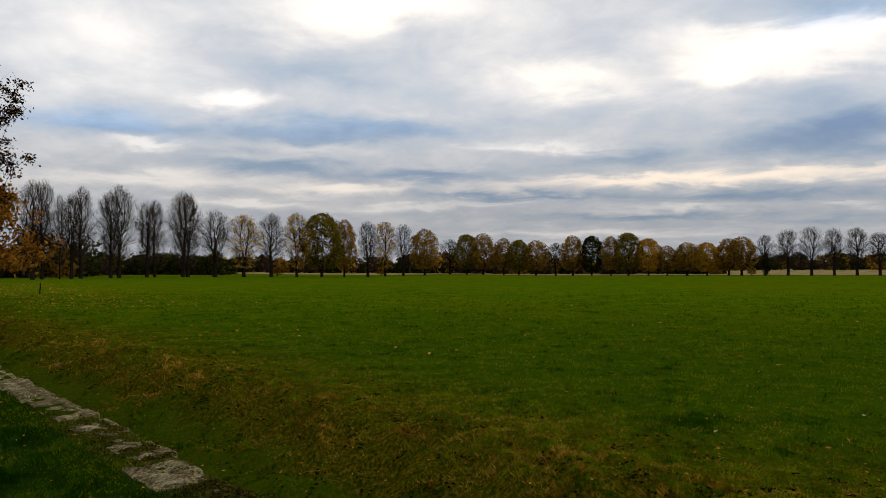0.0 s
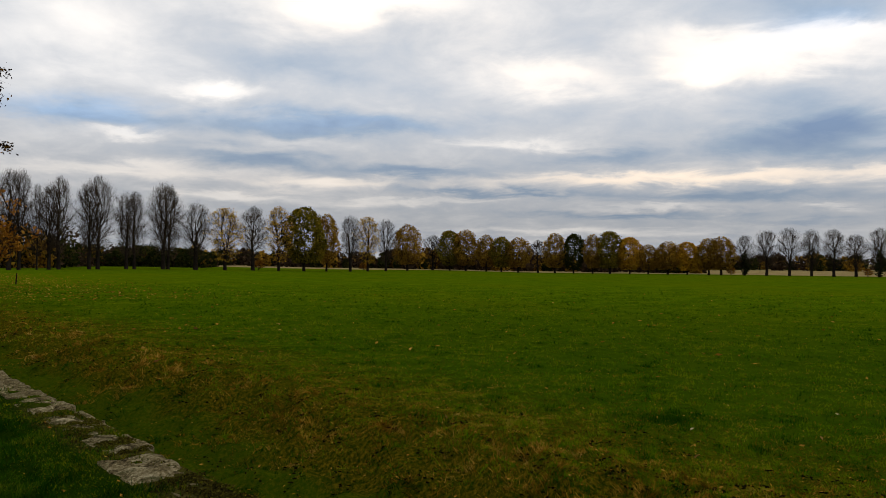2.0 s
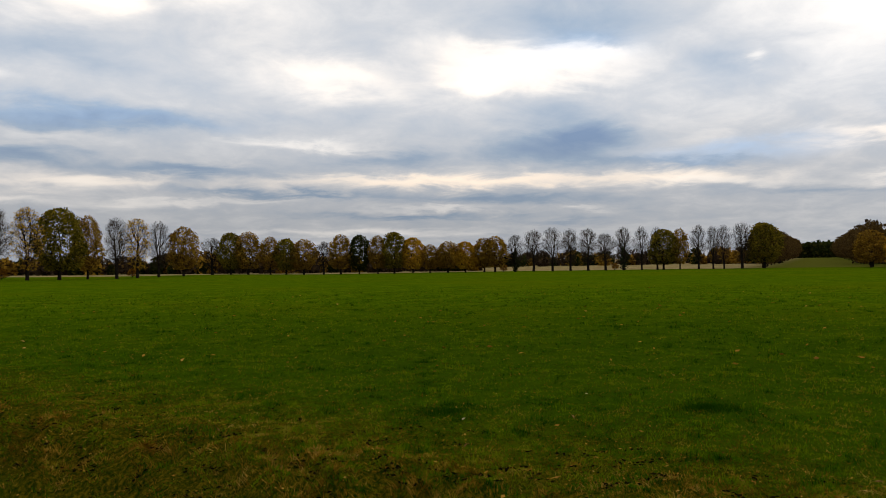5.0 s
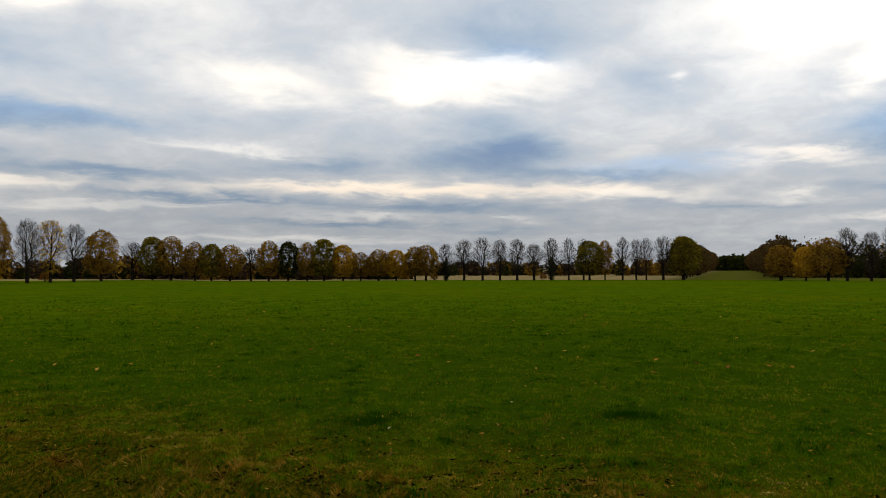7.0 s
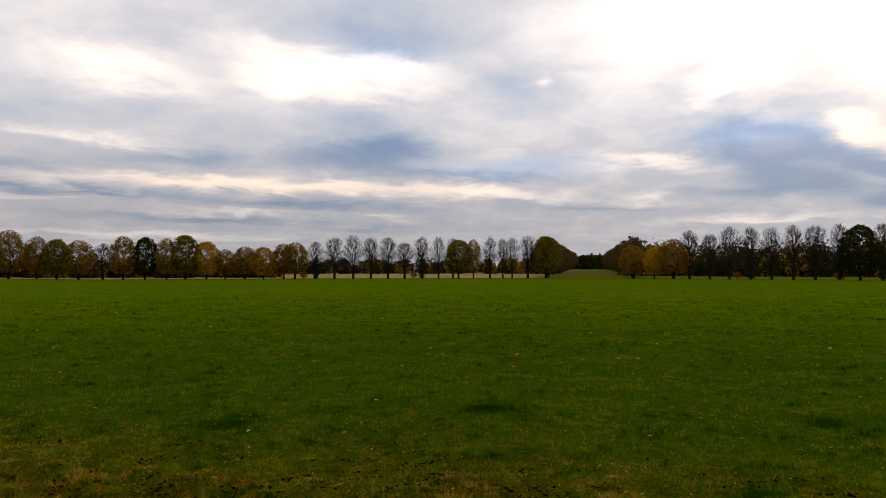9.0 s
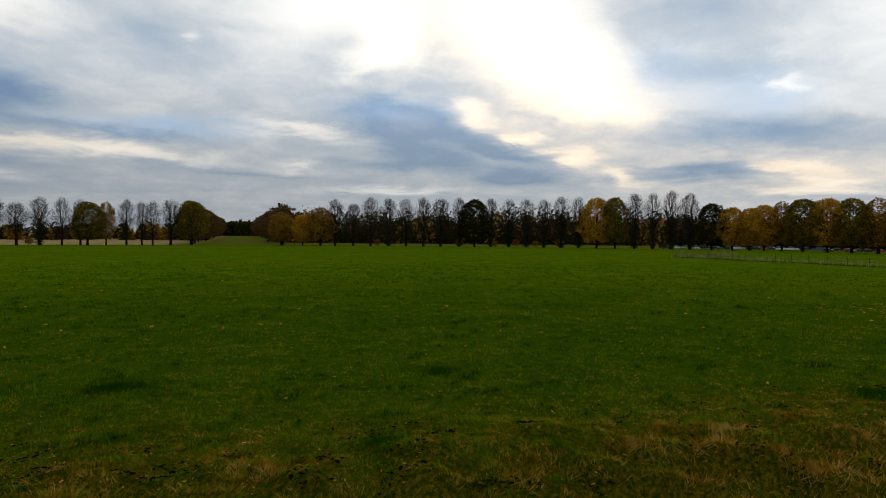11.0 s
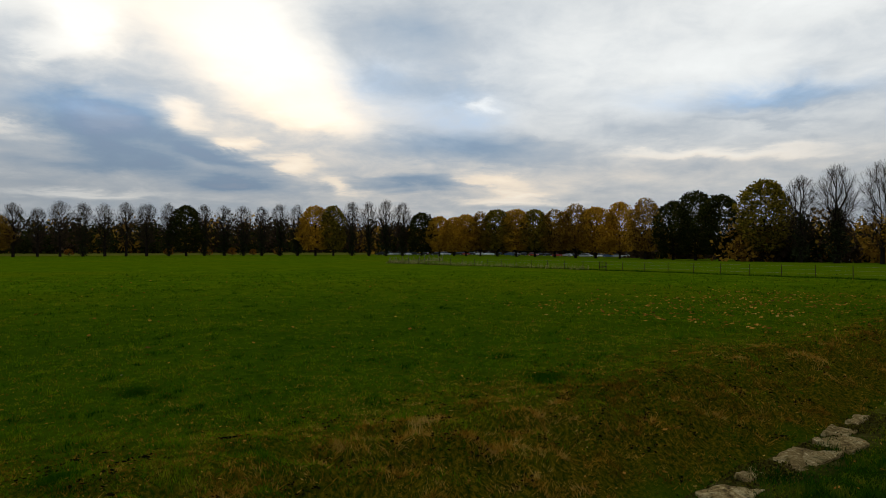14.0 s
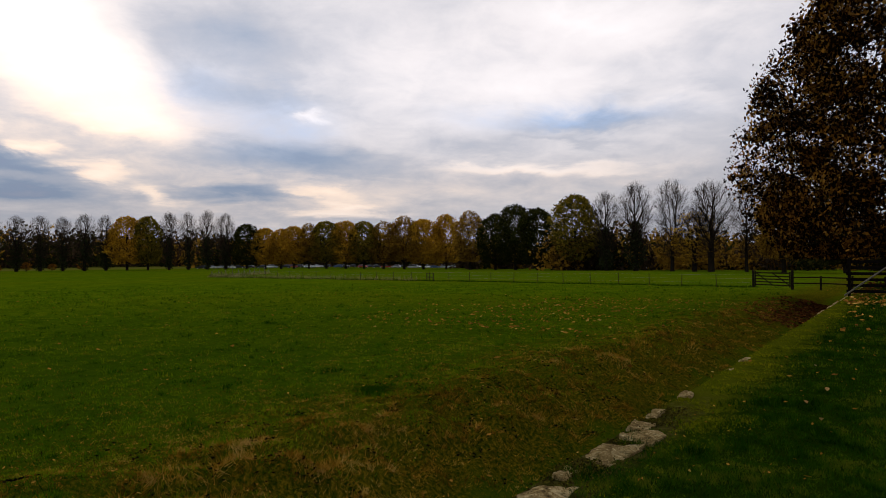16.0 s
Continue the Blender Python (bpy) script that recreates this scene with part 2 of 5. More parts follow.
def leafy(name, stops, translucent=0.3, rough=0.8):
    """Foliage: every leaf takes its own colour from the ramp."""
    m, n = surface(name)
    rnd = n.add("ShaderNodeNewGeometry").outputs["Random Per Island"]
    where = n.add("ShaderNodeTexCoord").outputs["Object"]
    fac = n.math("ADD", n.math("MULTIPLY", rnd, 0.6), n.math("MULTIPLY", n.noise(where, 0.35, 2.0), 0.8))
    fac = n.math("SUBTRACT", fac, 0.2)
    finish(n, n.ramp(fac, stops), rough, translucent=translucent)
    return m


def barky(name, dark, light, scale=3.0):
    m, n = surface(name)
    where = n.add("ShaderNodeTexCoord").outputs["Object"]
    long = n.add("ShaderNodeMapping", {0: where, 3: (1.0, 1.0, 0.18)}).outputs[0]
    grain = n.noise(long, scale * 4, 6.0, 0.65)
    patch = n.noise(where, scale * 0.3, 3.0)
    fac = n.math("ADD", n.math("MULTIPLY", grain, 0.65), n.math("MULTIPLY", patch, 0.35))
    finish(n, n.ramp(fac, [(0.35, dark), (0.65, light)]), 0.92, grain, 0.7, 0.03)
    return m


BARK = barky("bark", (0.008, 0.006, 0.004), (0.028, 0.022, 0.016))
TWIG = barky("twig_bark", (0.020, 0.014, 0.009), (0.065, 0.045, 0.028))
TWIG_RED = barky("red_twig_bark", (0.04, 0.024, 0.014), (0.10, 0.06, 0.034))
IVY = leafy("ivy_leaf", [(0.2, (0.012, 0.018, 0.006)), (0.8, (0.045, 0.05, 0.018))], 0.15)
LEAF = {
    "green": leafy("olive_green_leaf", [(0.1, (0.033, 0.036, 0.005)), (0.5, (0.138, 0.110, 0.010)), (0.9, (0.37, 0.25, 0.02))], 0.45),
    "dark": leafy("dark_green_leaf", [(0.1, (0.010, 0.016, 0.004)), (0.55, (0.024, 0.029, 0.005)), (0.95, (0.08, 0.064, 0.011))]),
    "yellow": leafy("yellow_leaf", [(0.1, (0.13, 0.068, 0.006)), (0.5, (0.46, 0.245, 0.014)), (0.9, (0.72, 0.43, 0.028))], 0.5),
    "brown": leafy("russet_leaf", [(0.1, (0.065, 0.035, 0.007)), (0.5, (0.26, 0.138, 0.014)), (0.9, (0.50, 0.29, 0.03))], 0.45),
    "rust": leafy("rust_leaf", [(0.1, (0.005, 0.003, 0.001)), (0.55, (0.011, 0.005, 0.0015)), (0.74, (0.22, 0.090, 0.010)), (0.95, (0.60, 0.32, 0.045))], 0.12),
    "ride": leafy("red_brown_leaf", [(0.1, (0.035, 0.02, 0.008)), (0.5, (0.095, 0.055, 0.016)), (0.9, (0.17, 0.105, 0.03))], 0.2),
    "copper": leafy("copper_leaf", [(0.1, (0.06, 0.022, 0.004)), (0.5, (0.24, 0.095, 0.010)), (0.9, (0.44, 0.22, 0.025))]),
}


def grass_ground():
    m, n = surface("turf")
    where = n.add("ShaderNodeTexCoord").outputs["Object"]
    sep = n.add("ShaderNodeSeparateXYZ", {0: where})
    x, y, z = sep.outputs
    flat = n.add("ShaderNodeCombineXYZ", {0: x, 1: y, 2: 0.0}).outputs[0]
    wide = n.noise(flat, 0.035, 4.0, 0.6)
    mid = n.noise(flat, 0.4, 4.0, 0.6)
    tuft = n.noise(flat, 3.0, 5.0, 0.65)
    blade = n.noise(flat, 28.0, 4.0, 0.7)
    fac = n.math("ADD", n.math("MULTIPLY", mid, 0.45), n.math("MULTIPLY", tuft, 0.55))
    green = n.ramp(fac, [(0.34, (0.026, 0.050, 0.0006)), (0.5, (0.058, 0.102, 0.001)), (0.62, (0.104, 0.138, 0.002))])
    green = n.mix(n.math("MULTIPLY", n.grey(wide, 0.45, 0.65), 0.45), green, (0.095, 0.110, 0.001))
    green = n.mix(n.math("MULTIPLY", n.grey(blade, 0.55, 0.8), 0.5), green, (0.085, 0.078, 0.006))
    across = n.math("ADD", n.math("MULTIPLY", x, 0.725), n.math("MULTIPLY", y, 0.688))
    # dark thatch and shade between blades, put into the colour close to the terrace
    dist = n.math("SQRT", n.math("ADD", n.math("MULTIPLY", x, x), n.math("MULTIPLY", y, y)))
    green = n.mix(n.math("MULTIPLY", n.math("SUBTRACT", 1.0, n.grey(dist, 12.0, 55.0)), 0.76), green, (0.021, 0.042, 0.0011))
    # the strip of dead grass on the bank of the ditch
    run = n.math("SUBTRACT", n.math("MULTIPLY", x, 0.688), n.math("MULTIPLY", y, 0.725))
    wob = n.math("ADD", n.math("MULTIPLY_ADD", n.grey(run, -3.0, 4.0), 0.7, across), n.math("MULTIPLY", n.math("SUBTRACT", mid, 0.5), 3.0))
    band = n.math("MULTIPLY", n.grey(wob, 4.5, 5.7), n.math("SUBTRACT", 1.0, n.grey(n.math("MULTIPLY_ADD", n.math("SUBTRACT", tuft, 0.5), 4.0, wob), 5.9, 11.2)))
    band = n.math("MAXIMUM", band, n.math("MULTIPLY", n.grey(wob, 2.2, 3.2), n.math("MULTIPLY_ADD", n.grey(wob, 5.4, 6.4), -0.3, 0.3)))
    # near-black end of the ramp paints in the shade of pits between tufts
    straw = n.ramp(n.noise(flat, 16.0, 7.0, 0.75), [(0.42, (0.004, 0.0035, 0.0004)), (0.51, (0.060, 0.034, 0.0018)), (0.60, (0.18, 0.094, 0.007))])
    col = n.mix(n.math("MULTIPLY", band, 0.62), green, straw)
    col = n.mix(n.math("SUBTRACT", 1.0, n.grey(across, 2.0, 2.5)), col, (0.010, 0.022, 0.0008))
    mossy = n.math("MULTIPLY", n.math("MULTIPLY", n.grey(n.math("MULTIPLY_ADD", n.math("SUBTRACT", tuft, 0.5), 1.6, across), 1.5, 2.15), n.math("SUBTRACT", 1.0, n.grey(across, 2.38, 2.42))), n.grey(run, 5.5, 8.0))
    col = n.mix(mossy, col, (0.055, 0.062, 0.002))
    seam = n.math("MULTIPLY", n.grey(across, 1.85, 2.05), n.math("SUBTRACT", 1.0, n.grey(across, 2.5, 2.7)))
    soil = n.ramp(n.noise(flat, 9.0, 5.0, 0.7), [(0.35, (0.012, 0.010, 0.003)), (0.55, (0.05, 0.045, 0.008)), (0.7, (0.10, 0.085, 0.03))])
    along = n.math("ABSOLUTE", run)
    seam = n.math("MULTIPLY", seam, n.math("SUBTRACT", 1.0, n.grey(along, 7.0, 9.5)))
    col = n.mix(seam, col, soil)
    # pale rough pasture beyond the far trees, on the side that lies open
    side = n.math("SUBTRACT", n.math("MULTIPLY", x, 0.66), n.math("MULTIPLY", y, 0.75))
    open_side = n.math("SUBTRACT", 1.0, n.grey(side, -40.0, -18.0))
    beyond = n.math("MULTIPLY", n.grey(dist, 302.0, 312.0), open_side)
    col = n.mix(n.math("MULTIPLY", n.grey(dist, 300.0, 330.0), 0.85), col, (0.098, 0.092, 0.014))
    hay = n.ramp(n.noise(flat, 0.12, 5.0, 0.65), [(0.35, (0.17, 0.12, 0.04)), (0.65, (0.33, 0.25, 0.11))])
    col = n.mix(beyond, col, hay)
    relief = n.math("ADD", n.math("MULTIPLY", tuft, 0.6), n.math("MULTIPLY", blade, 0.4))
    finish(n, col, 0.95, relief, 0.8, 0.05)
    return m


TURF = grass_ground()


def turf_blades(name, stops, patch=1.1):
    """Grass: the colour drifts from patch to patch and from tuft to tuft, and from blade to blade."""
    m, n = surface(name)
    rnd = n.add("ShaderNodeNewGeometry").outputs["Random Per Island"]
    where = n.add("ShaderNodeTexCoord").outputs["Object"]
    wide, near, tuft = n.noise(where, 0.16, 3.0), n.noise(where, patch, 3.0, 0.6), n.noise(where, 4.5, 4.0, 0.6)
    fac = n.math("MULTIPLY_ADD", rnd, 0.26, n.math("MULTIPLY", n.grey(near, 0.36, 0.64), 0.42))
    fac = n.math("MULTIPLY_ADD", n.grey(tuft, 0.38, 0.62), 0.44, fac)
    fac = n.math("SUBTRACT", n.math("MULTIPLY_ADD", n.grey(wide, 0.3, 0.7), 0.22, fac), 0.17)
    finish(n, n.ramp(fac, stops), 0.9, translucent=0.2)
    return m


BLADE = turf_blades("grass_blade", [(0.10, (0.006, 0.032, 0.0003)), (0.36, (0.042, 0.110, 0.0008)), (0.62, (0.114, 0.168, 0.0014)), (0.86, (0.165, 0.185, 0.003)), (1.0, (0.25, 0.20, 0.02))])
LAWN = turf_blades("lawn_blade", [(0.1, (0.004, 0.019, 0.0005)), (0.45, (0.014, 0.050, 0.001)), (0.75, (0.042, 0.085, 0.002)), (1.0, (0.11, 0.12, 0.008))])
MOSS = turf_blades("moss_tuft", [(0.12, (0.045, 0.07, 0.0008)), (0.45, (0.12, 0.14, 0.001)), (0.8, (0.20, 0.195, 0.003)), (1.0, (0.16, 0.12, 0.008))])
STRAW = turf_blades("dead_grass_blade", [(0.05, (0.008, 0.016, 0.0008)), (0.25, (0.084, 0.047, 0.002)), (0.46, (0.198, 0.098, 0.007)), (0.66, (0.325, 0.168, 0.016)), (0.86, (0.40, 0.22, 0.036)), (1.0, (0.43, 0.27, 0.06))], 0.8)
STALK = turf_blades("dry_stem", [(0.1, (0.08, 0.09, 0.015)), (0.5, (0.20, 0.19, 0.05)), (0.9, (0.40, 0.34, 0.14))])
FALLEN = leafy("fallen_leaf", [(0.1, (0.10, 0.045, 0.015)), (0.45, (0.32, 0.13, 0.02)), (0.75, (0.52, 0.26, 0.04)), (1.0, (0.70, 0.46, 0.14))], 0.1)
ROTTEN = leafy("wet_fallen_leaf", [(0.1, (0.03, 0.012, 0.004)), (0.5, (0.09, 0.032, 0.008)), (0.85, (0.22, 0.075, 0.014)), (1.0, (0.45, 0.20, 0.04))], 0.1)


def stone_mat(name, dark, mid, light, moss):
    m, n = surface(name)
    where = n.add("ShaderNodeTexCoord").outputs["Object"]
    tint = n.add("ShaderNodeObjectInfo").outputs["Random"]
    coarse, fine = n.noise(where, 5.0, 6.0, 0.65), n.noise(where, 34.0, 6.0, 0.75)
    fac = n.math("ADD", n.math("MULTIPLY", coarse, 0.5), n.math("MULTIPLY", fine, 0.5))
    col = n.ramp(fac, [(0.41, dark), (0.5, mid), (0.63, light)])
    col = n.mix(n.math("MULTIPLY", n.grey(tint, 0.35, 1.0), 0.45), col, tuple(c * 0.5 for c in mid))
    col = n.mix(n.math("MULTIPLY", n.grey(n.noise(where, 26.0, 4.0, 0.6), 0.60, 0.66), 0.7), col, light)
    green = n.grey(n.noise(where, 4.5, 6.0, 0.7, 0.5), 0.54, 0.66)
    col = n.mix(n.math("MULTIPLY", green, 0.8), col, moss)
    pit = n.grey(n.noise(where, 45.0, 3.0), 0.36, 0.46)
    finish(n, col, 0.93, n.math("MULTIPLY_ADD", coarse, 1.6, n.math("MULTIPLY_ADD", pit, 0.3, fine)), 1.0, 0.06)
    return m


STONE = stone_mat("coping_stone", (0.016, 0.013, 0.007), (0.24, 0.185, 0.085), (0.66, 0.56, 0.34), (0.04, 0.042, 0.003))
STONE_PALE = stone_mat("pale_coping_stone", (0.08, 0.055, 0.025), (0.42, 0.29, 0.11), (0.84, 0.68, 0.36), (0.05, 0.045, 0.005))
MASONRY = stone_mat("wall_stone", (0.06, 0.05, 0.035), (0.13, 0.11, 0.08), (0.22, 0.19, 0.15), (0.03, 0.04, 0.01))


def plain_wood(name, dark, light):
    m, n = surface(name)
    where = n.add("ShaderNodeTexCoord").outputs["Object"]
    grain = n.noise(n.add("ShaderNodeMapping", {0: where, 3: (6.0, 6.0, 1.0)}).outputs[0], 6.0, 5.0, 0.6)
    finish(n, n.ramp(grain, [(0.35, dark), (0.65, light)]), 0.85, grain, 0.4, 0.01)
    return m


POST_WOOD = plain_wood("weathered_wood", (0.02, 0.017, 0.011), (0.07, 0.058, 0.04))
OLD_WOOD = plain_wood("old_dark_wood", (0.008, 0.006, 0.004), (0.028, 0.022, 0.015))
# the old wood darkened: deep shade under the chestnut is put into the colour
SHADED_WOOD = plain_wood("shaded_old_wood", (0.003, 0.0025, 0.002), (0.010, 0.008, 0.006))
PALE_WOOD = plain_wood("pale_weathered_wood", (0.09, 0.08, 0.055), (0.2, 0.18, 0.14))


def plain(name, colour, rough, metallic=0.0):
    m, n = surface(name)
    where = n.add("ShaderNodeTexCoord").outputs["Object"]
    dirt = n.noise(where, 3.0, 4.0)
    finish(n, n.mix(n.math("MULTIPLY", dirt, 0.25), colour, tuple(c * 0.6 for c in colour)), rough, metallic=metallic, gloss=0.5)
    return m


WIRE = plain("galvanised_wire", (0.25, 0.26, 0.26), 0.5, 0.8)
GLASS = plain("dark_car_glass", (0.03, 0.035, 0.04), 0.08)
LAMP = plain("headlight_glass", (0.7, 0.72, 0.74), 0.1)
RUBBER = plain("tyre_rubber", (0.02, 0.02, 0.02), 0.9)
PAINT = {"white": plain("white_car_paint", (0.78, 0.78, 0.77), 0.25), "silver": plain("silver_car_paint", (0.5, 0.51, 0.52), 0.3, 0.4),
         "black": plain("black_car_paint", (0.03, 0.03, 0.035), 0.25), "red": plain("red_car_paint", (0.35, 0.03, 0.02), 0.3), "blue": plain("blue_car_paint", (0.05, 0.09, 0.2), 0.3)}


# ---------- mesh helpers ----------
def mesh_object(name, verts, faces, material, parent=None, label="", smooth=False):
    """Links vertices and faces as one mesh object, under a parent where one is given."""
    me = bpy.data.meshes.new(name)
    me.from_pydata(verts, [], faces)
    me.materials.append(material)
    if smooth:
        me.polygons.foreach_set("use_smooth", np.ones(len(me.polygons), bool))
    me.update()
    ob = new(name, me)
    if parent:
        ob.parent = parent
    return tagged(ob, label)


def soup(name, verts, corners, material, parent=None, label=""):
    """A mesh of loose faces, each with the same number of corners, from one array of vertices."""
    me = bpy.data.meshes.new(name)
    count = len(verts) // corners
    me.vertices.add(len(verts))
    me.vertices.foreach_set("co", np.asarray(verts, np.float32).ravel())
    me.loops.add(len(verts))
    me.loops.foreach_set("vertex_index", np.arange(len(verts), dtype=np.int32))
    me.polygons.add(count)
    me.polygons.foreach_set("loop_start", np.arange(0, len(verts), corners, dtype=np.int32))
    me.materials.append(material)
    me.update(calc_edges=True)
    ob = new(name, me)
    if parent:
        ob.parent = parent
    return tagged(ob, label)


def part(name, bm, material, parent=None, label="", smooth=False):
    me = bpy.data.meshes.new(name)
    bm.to_mesh(me)
    bm.free()
    me.materials.append(material)
    if smooth:
        me.polygons.foreach_set("use_smooth", np.ones(len(me.polygons), bool))
    ob = new(name, me)
    if parent:
        ob.parent = parent
    return tagged(ob, label)


def box(sx, sy, sz, at=(0, 0, 0), bevel=0.0, turn=None):
    """A bmesh box of that size with its middle at the given place."""
    bm = bmesh.new()
    bmesh.ops.create_cube(bm, size=1.0, matrix=Matrix.Translation(at) @ (turn or Matrix()) @ Matrix.Diagonal((sx, sy, sz, 1)))
    if bevel:
        bmesh.ops.bevel(bm, geom=bm.edges[:], offset=bevel, segments=1, affect="EDGES")
    return bm


class Tubes:
    """Collects tapered tubes along lines of points."""

    def __init__(self):
        self.v, self.f = [], []

    def spike(self, p0, p1, r):
        """A thin three-sided twig that runs out to a point."""
        base = len(self.v)
        d = (p1 - p0).normalized() if (p1 - p0).length > 1e-6 else Vector((0, 0, 1))
        a = d.orthogonal().normalized() * r
        b = d.cross(a)
        self.v += [p0 + a - b * 0.4, p0 - a - b * 0.4, p0 + b * 0.6, p1]
        self.f += [(base, base + 1, base + 3), (base + 1, base + 2, base + 3)]

    def add(self, pts, radii, sides=3):
        base = len(self.v)
        last = len(pts) - 1
        for i, (p, r) in enumerate(zip(pts, radii)):
            d = pts[min(i + 1, last)] - pts[max(i - 1, 0)]
            d = d.normalized() if d.length > 1e-6 else Vector((0, 0, 1))
            a = d.orthogonal().normalized()
            b = d.cross(a)
            for k in range(sides):
                q = 2 * math.pi * k / sides
                self.v.append(p + (a * math.cos(q) + b * math.sin(q)) * r)
        for i in range(last):
            for k in range(sides):
                n = (k + 1) % sides
                self.f.append((base + i * sides + k, base + i * sides + n, base + (i + 1) * sides + n, base + (i + 1) * sides + k))


def leaf_quads(rng, centres, size, spread=0.5, droop=0.0):
    """Pointed four-cornered leaves at the centres, turned at random."""
    c = np.asarray(centres, float)
    n = len(c)
    a = rng.normal(size=(n, 3))
    a[:, 2] -= droop
    a /= np.linalg.norm(a, axis=1)[:, None]
    b = rng.normal(size=(n, 3))
    b -= a * (a * b).sum(1)[:, None]
    b /= np.linalg.norm(b, axis=1)[:, None]
    s = (size * rng.uniform(0.6, 1.4, n))[:, None]
    out = np.empty((n, 4, 3))
    out[:, 0], out[:, 1], out[:, 2], out[:, 3] = c - a * s, c + b * s * spread - a * s * 0.1, c + a * s, c - b * s * spread - a * s * 0.1
    return out.reshape(-1, 3)


# ---------- ground ----------
EAST, OUT = Vector((0.688, -0.725, 0)), Vector((0.725, 0.688, 0))     # along the sunk wall, and out over the field
WALL_IN, WALL_OUT, WALL_LEFT, WALL_RIGHT = 2.02, 2.40, -62.0, 44.0
DITCH = -1.45


def smooth(a, b, v):
    k = np.clip((v - a) / (b - a), 0, 1)
    return k * k * (3 - 2 * k)


def field_height(x, y):
    """The open field falls a little towards the far trees; beyond them the land comes up again."""
    d, az = np.hypot(x, y), np.degrees(np.arctan2(x, y))
    slope = np.clip(-0.0052 - 0.00036 * az, -0.0085, 0.003)
    slope = np.where(np.abs(az) > 140, -0.002, slope)
    z = -0.75 + slope * (np.clip(d, 12, 300) - 12)
    return z + (-0.9 - z) * smooth(300, 800, d) - dip(x, y) * (1 - smooth(300, 500, d))


def dip(x, y):
    """The field's two outer sides sink a little more towards their trees."""
    d, az = np.hypot(x, y), np.degrees(np.arctan2(x, y))
    return 0.0042 * np.clip(d - 40, 0, 200) * smooth(2, -8, az) * smooth(-120, -60, az) + 0.0045 * np.clip(d - 105, 0, 160) * smooth(90, 103, az) * smooth(170, 140, az)


def bumps(x, y):
    return 0.035 * np.sin(x * 0.9 + 1.3 * np.sin(y * 0.5)) * np.sin(y * 0.8 + 0.7 * np.sin(x * 0.6)) + 0.015 * np.sin(x * 3.1 + y * 1.7) * np.sin(y * 2.7 - x * 1.1)


def height(s, n):
    """The ground's height at s metres along the sunk wall and n metres out from the camera's line beside it."""
    x, y = s * EAST.x + n * OUT.x, s * EAST.y + n * OUT.y
    field = field_height(x, y) + bumps(x, y) * smooth(4, 7, n)
    top = bumps(x, y) * 0.4 * smooth(2.0, 0.5, n)
    wob = 0.35 * np.sin(s * 0.55) + 0.2 * np.sin(s * 1.7 + 1)
    bank = DITCH + (field - DITCH) * smooth(3.6, 7.2 + wob, n)
    lumps = np.sin(s * 3.7 + 2 * np.sin(n * 1.9)) * np.sin(n * 4.1 + 1.5 * np.sin(s * 1.3)) + 0.6 * np.sin(s * 7.9 + n * 2.2) * np.sin(n * 6.7 - s * 1.7)
    bank = bank + 0.12 * lumps * np.exp(-((n - 5.8) / 1.5) ** 2)
    bank = bank + 0.09 * np.exp(-((n - 6.6 - wob) / 0.9) ** 2)
    low = np.where(n < 9.5, bank, field)
    z = np.where(n <= WALL_OUT - 0.019, top, low)
    off = np.maximum(smooth(WALL_RIGHT, WALL_RIGHT + 7, s), smooth(-WALL_LEFT, -WALL_LEFT + 10, -s))
    return z + (field - z) * off


def at_ground(x, y):
    s, n = x * EAST.x + y * EAST.y, x * OUT.x + y * OUT.y
    return float(height(np.float64(s), np.float64(n)))


def graded(fine, step, reach, grow):
    """Grid lines from the middle outwards: even to begin with, then wider and wider."""
    half = list(np.arange(0, fine, step))
    while half[-1] < reach:
        step *= grow
        half.append(half[-1] + step)
    return half


def build_ground():
    half = graded(20, 0.16, 4200, 1.05)
    ss = np.array([-v for v in reversed(half[1:])] + half)
    front = [2.42 + v for v in graded(6, 0.12, 4200, 1.06)]
    back = [WALL_OUT - 0.02 - v for v in graded(3, 0.3, 4200, 1.12)]
    nn = np.array(list(reversed(back)) + front)
    S, N = np.meshgrid(ss, nn)
    Z = height(S, N)
    X, Y = S * EAST.x + N * OUT.x, S * EAST.y + N * OUT.y
    verts = np.stack([X, Y, Z], -1).reshape(-1, 3)
    w = len(ss)
    faces = [(i * w + j, i * w + j + 1, (i + 1) * w + j + 1, (i + 1) * w + j) for i in range(len(nn) - 1) for j in range(w - 1)]
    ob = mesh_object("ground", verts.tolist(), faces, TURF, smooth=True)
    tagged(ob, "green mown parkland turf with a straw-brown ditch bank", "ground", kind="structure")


build_ground()


# ---------- trees ----------
def lime_shape(h):
    """The half width of a lime's crown at a share of its height: a fan that ends in a round dome."""
    return np.where(h > 0.50, np.clip(1 - np.clip((h - 0.50) / 0.50, 0, 1) ** 2.3, 0, 1) ** 0.52, 0.45 + 0.55 * np.sin(np.pi / 2 * np.clip(h / 0.50, 0, 1)))


def dome_shape(h):
    """A full-leaved crown: widest below its middle, round above, drawn in towards the trunk."""
    return np.where(h > 0.40, np.clip(1 - np.clip((h - 0.40) / 0.60, 0, 1) ** 2.0, 0, 1) ** 0.5, 0.52 + 0.48 * np.sin(np.pi / 2 * np.clip(h / 0.40, 0, 1)))


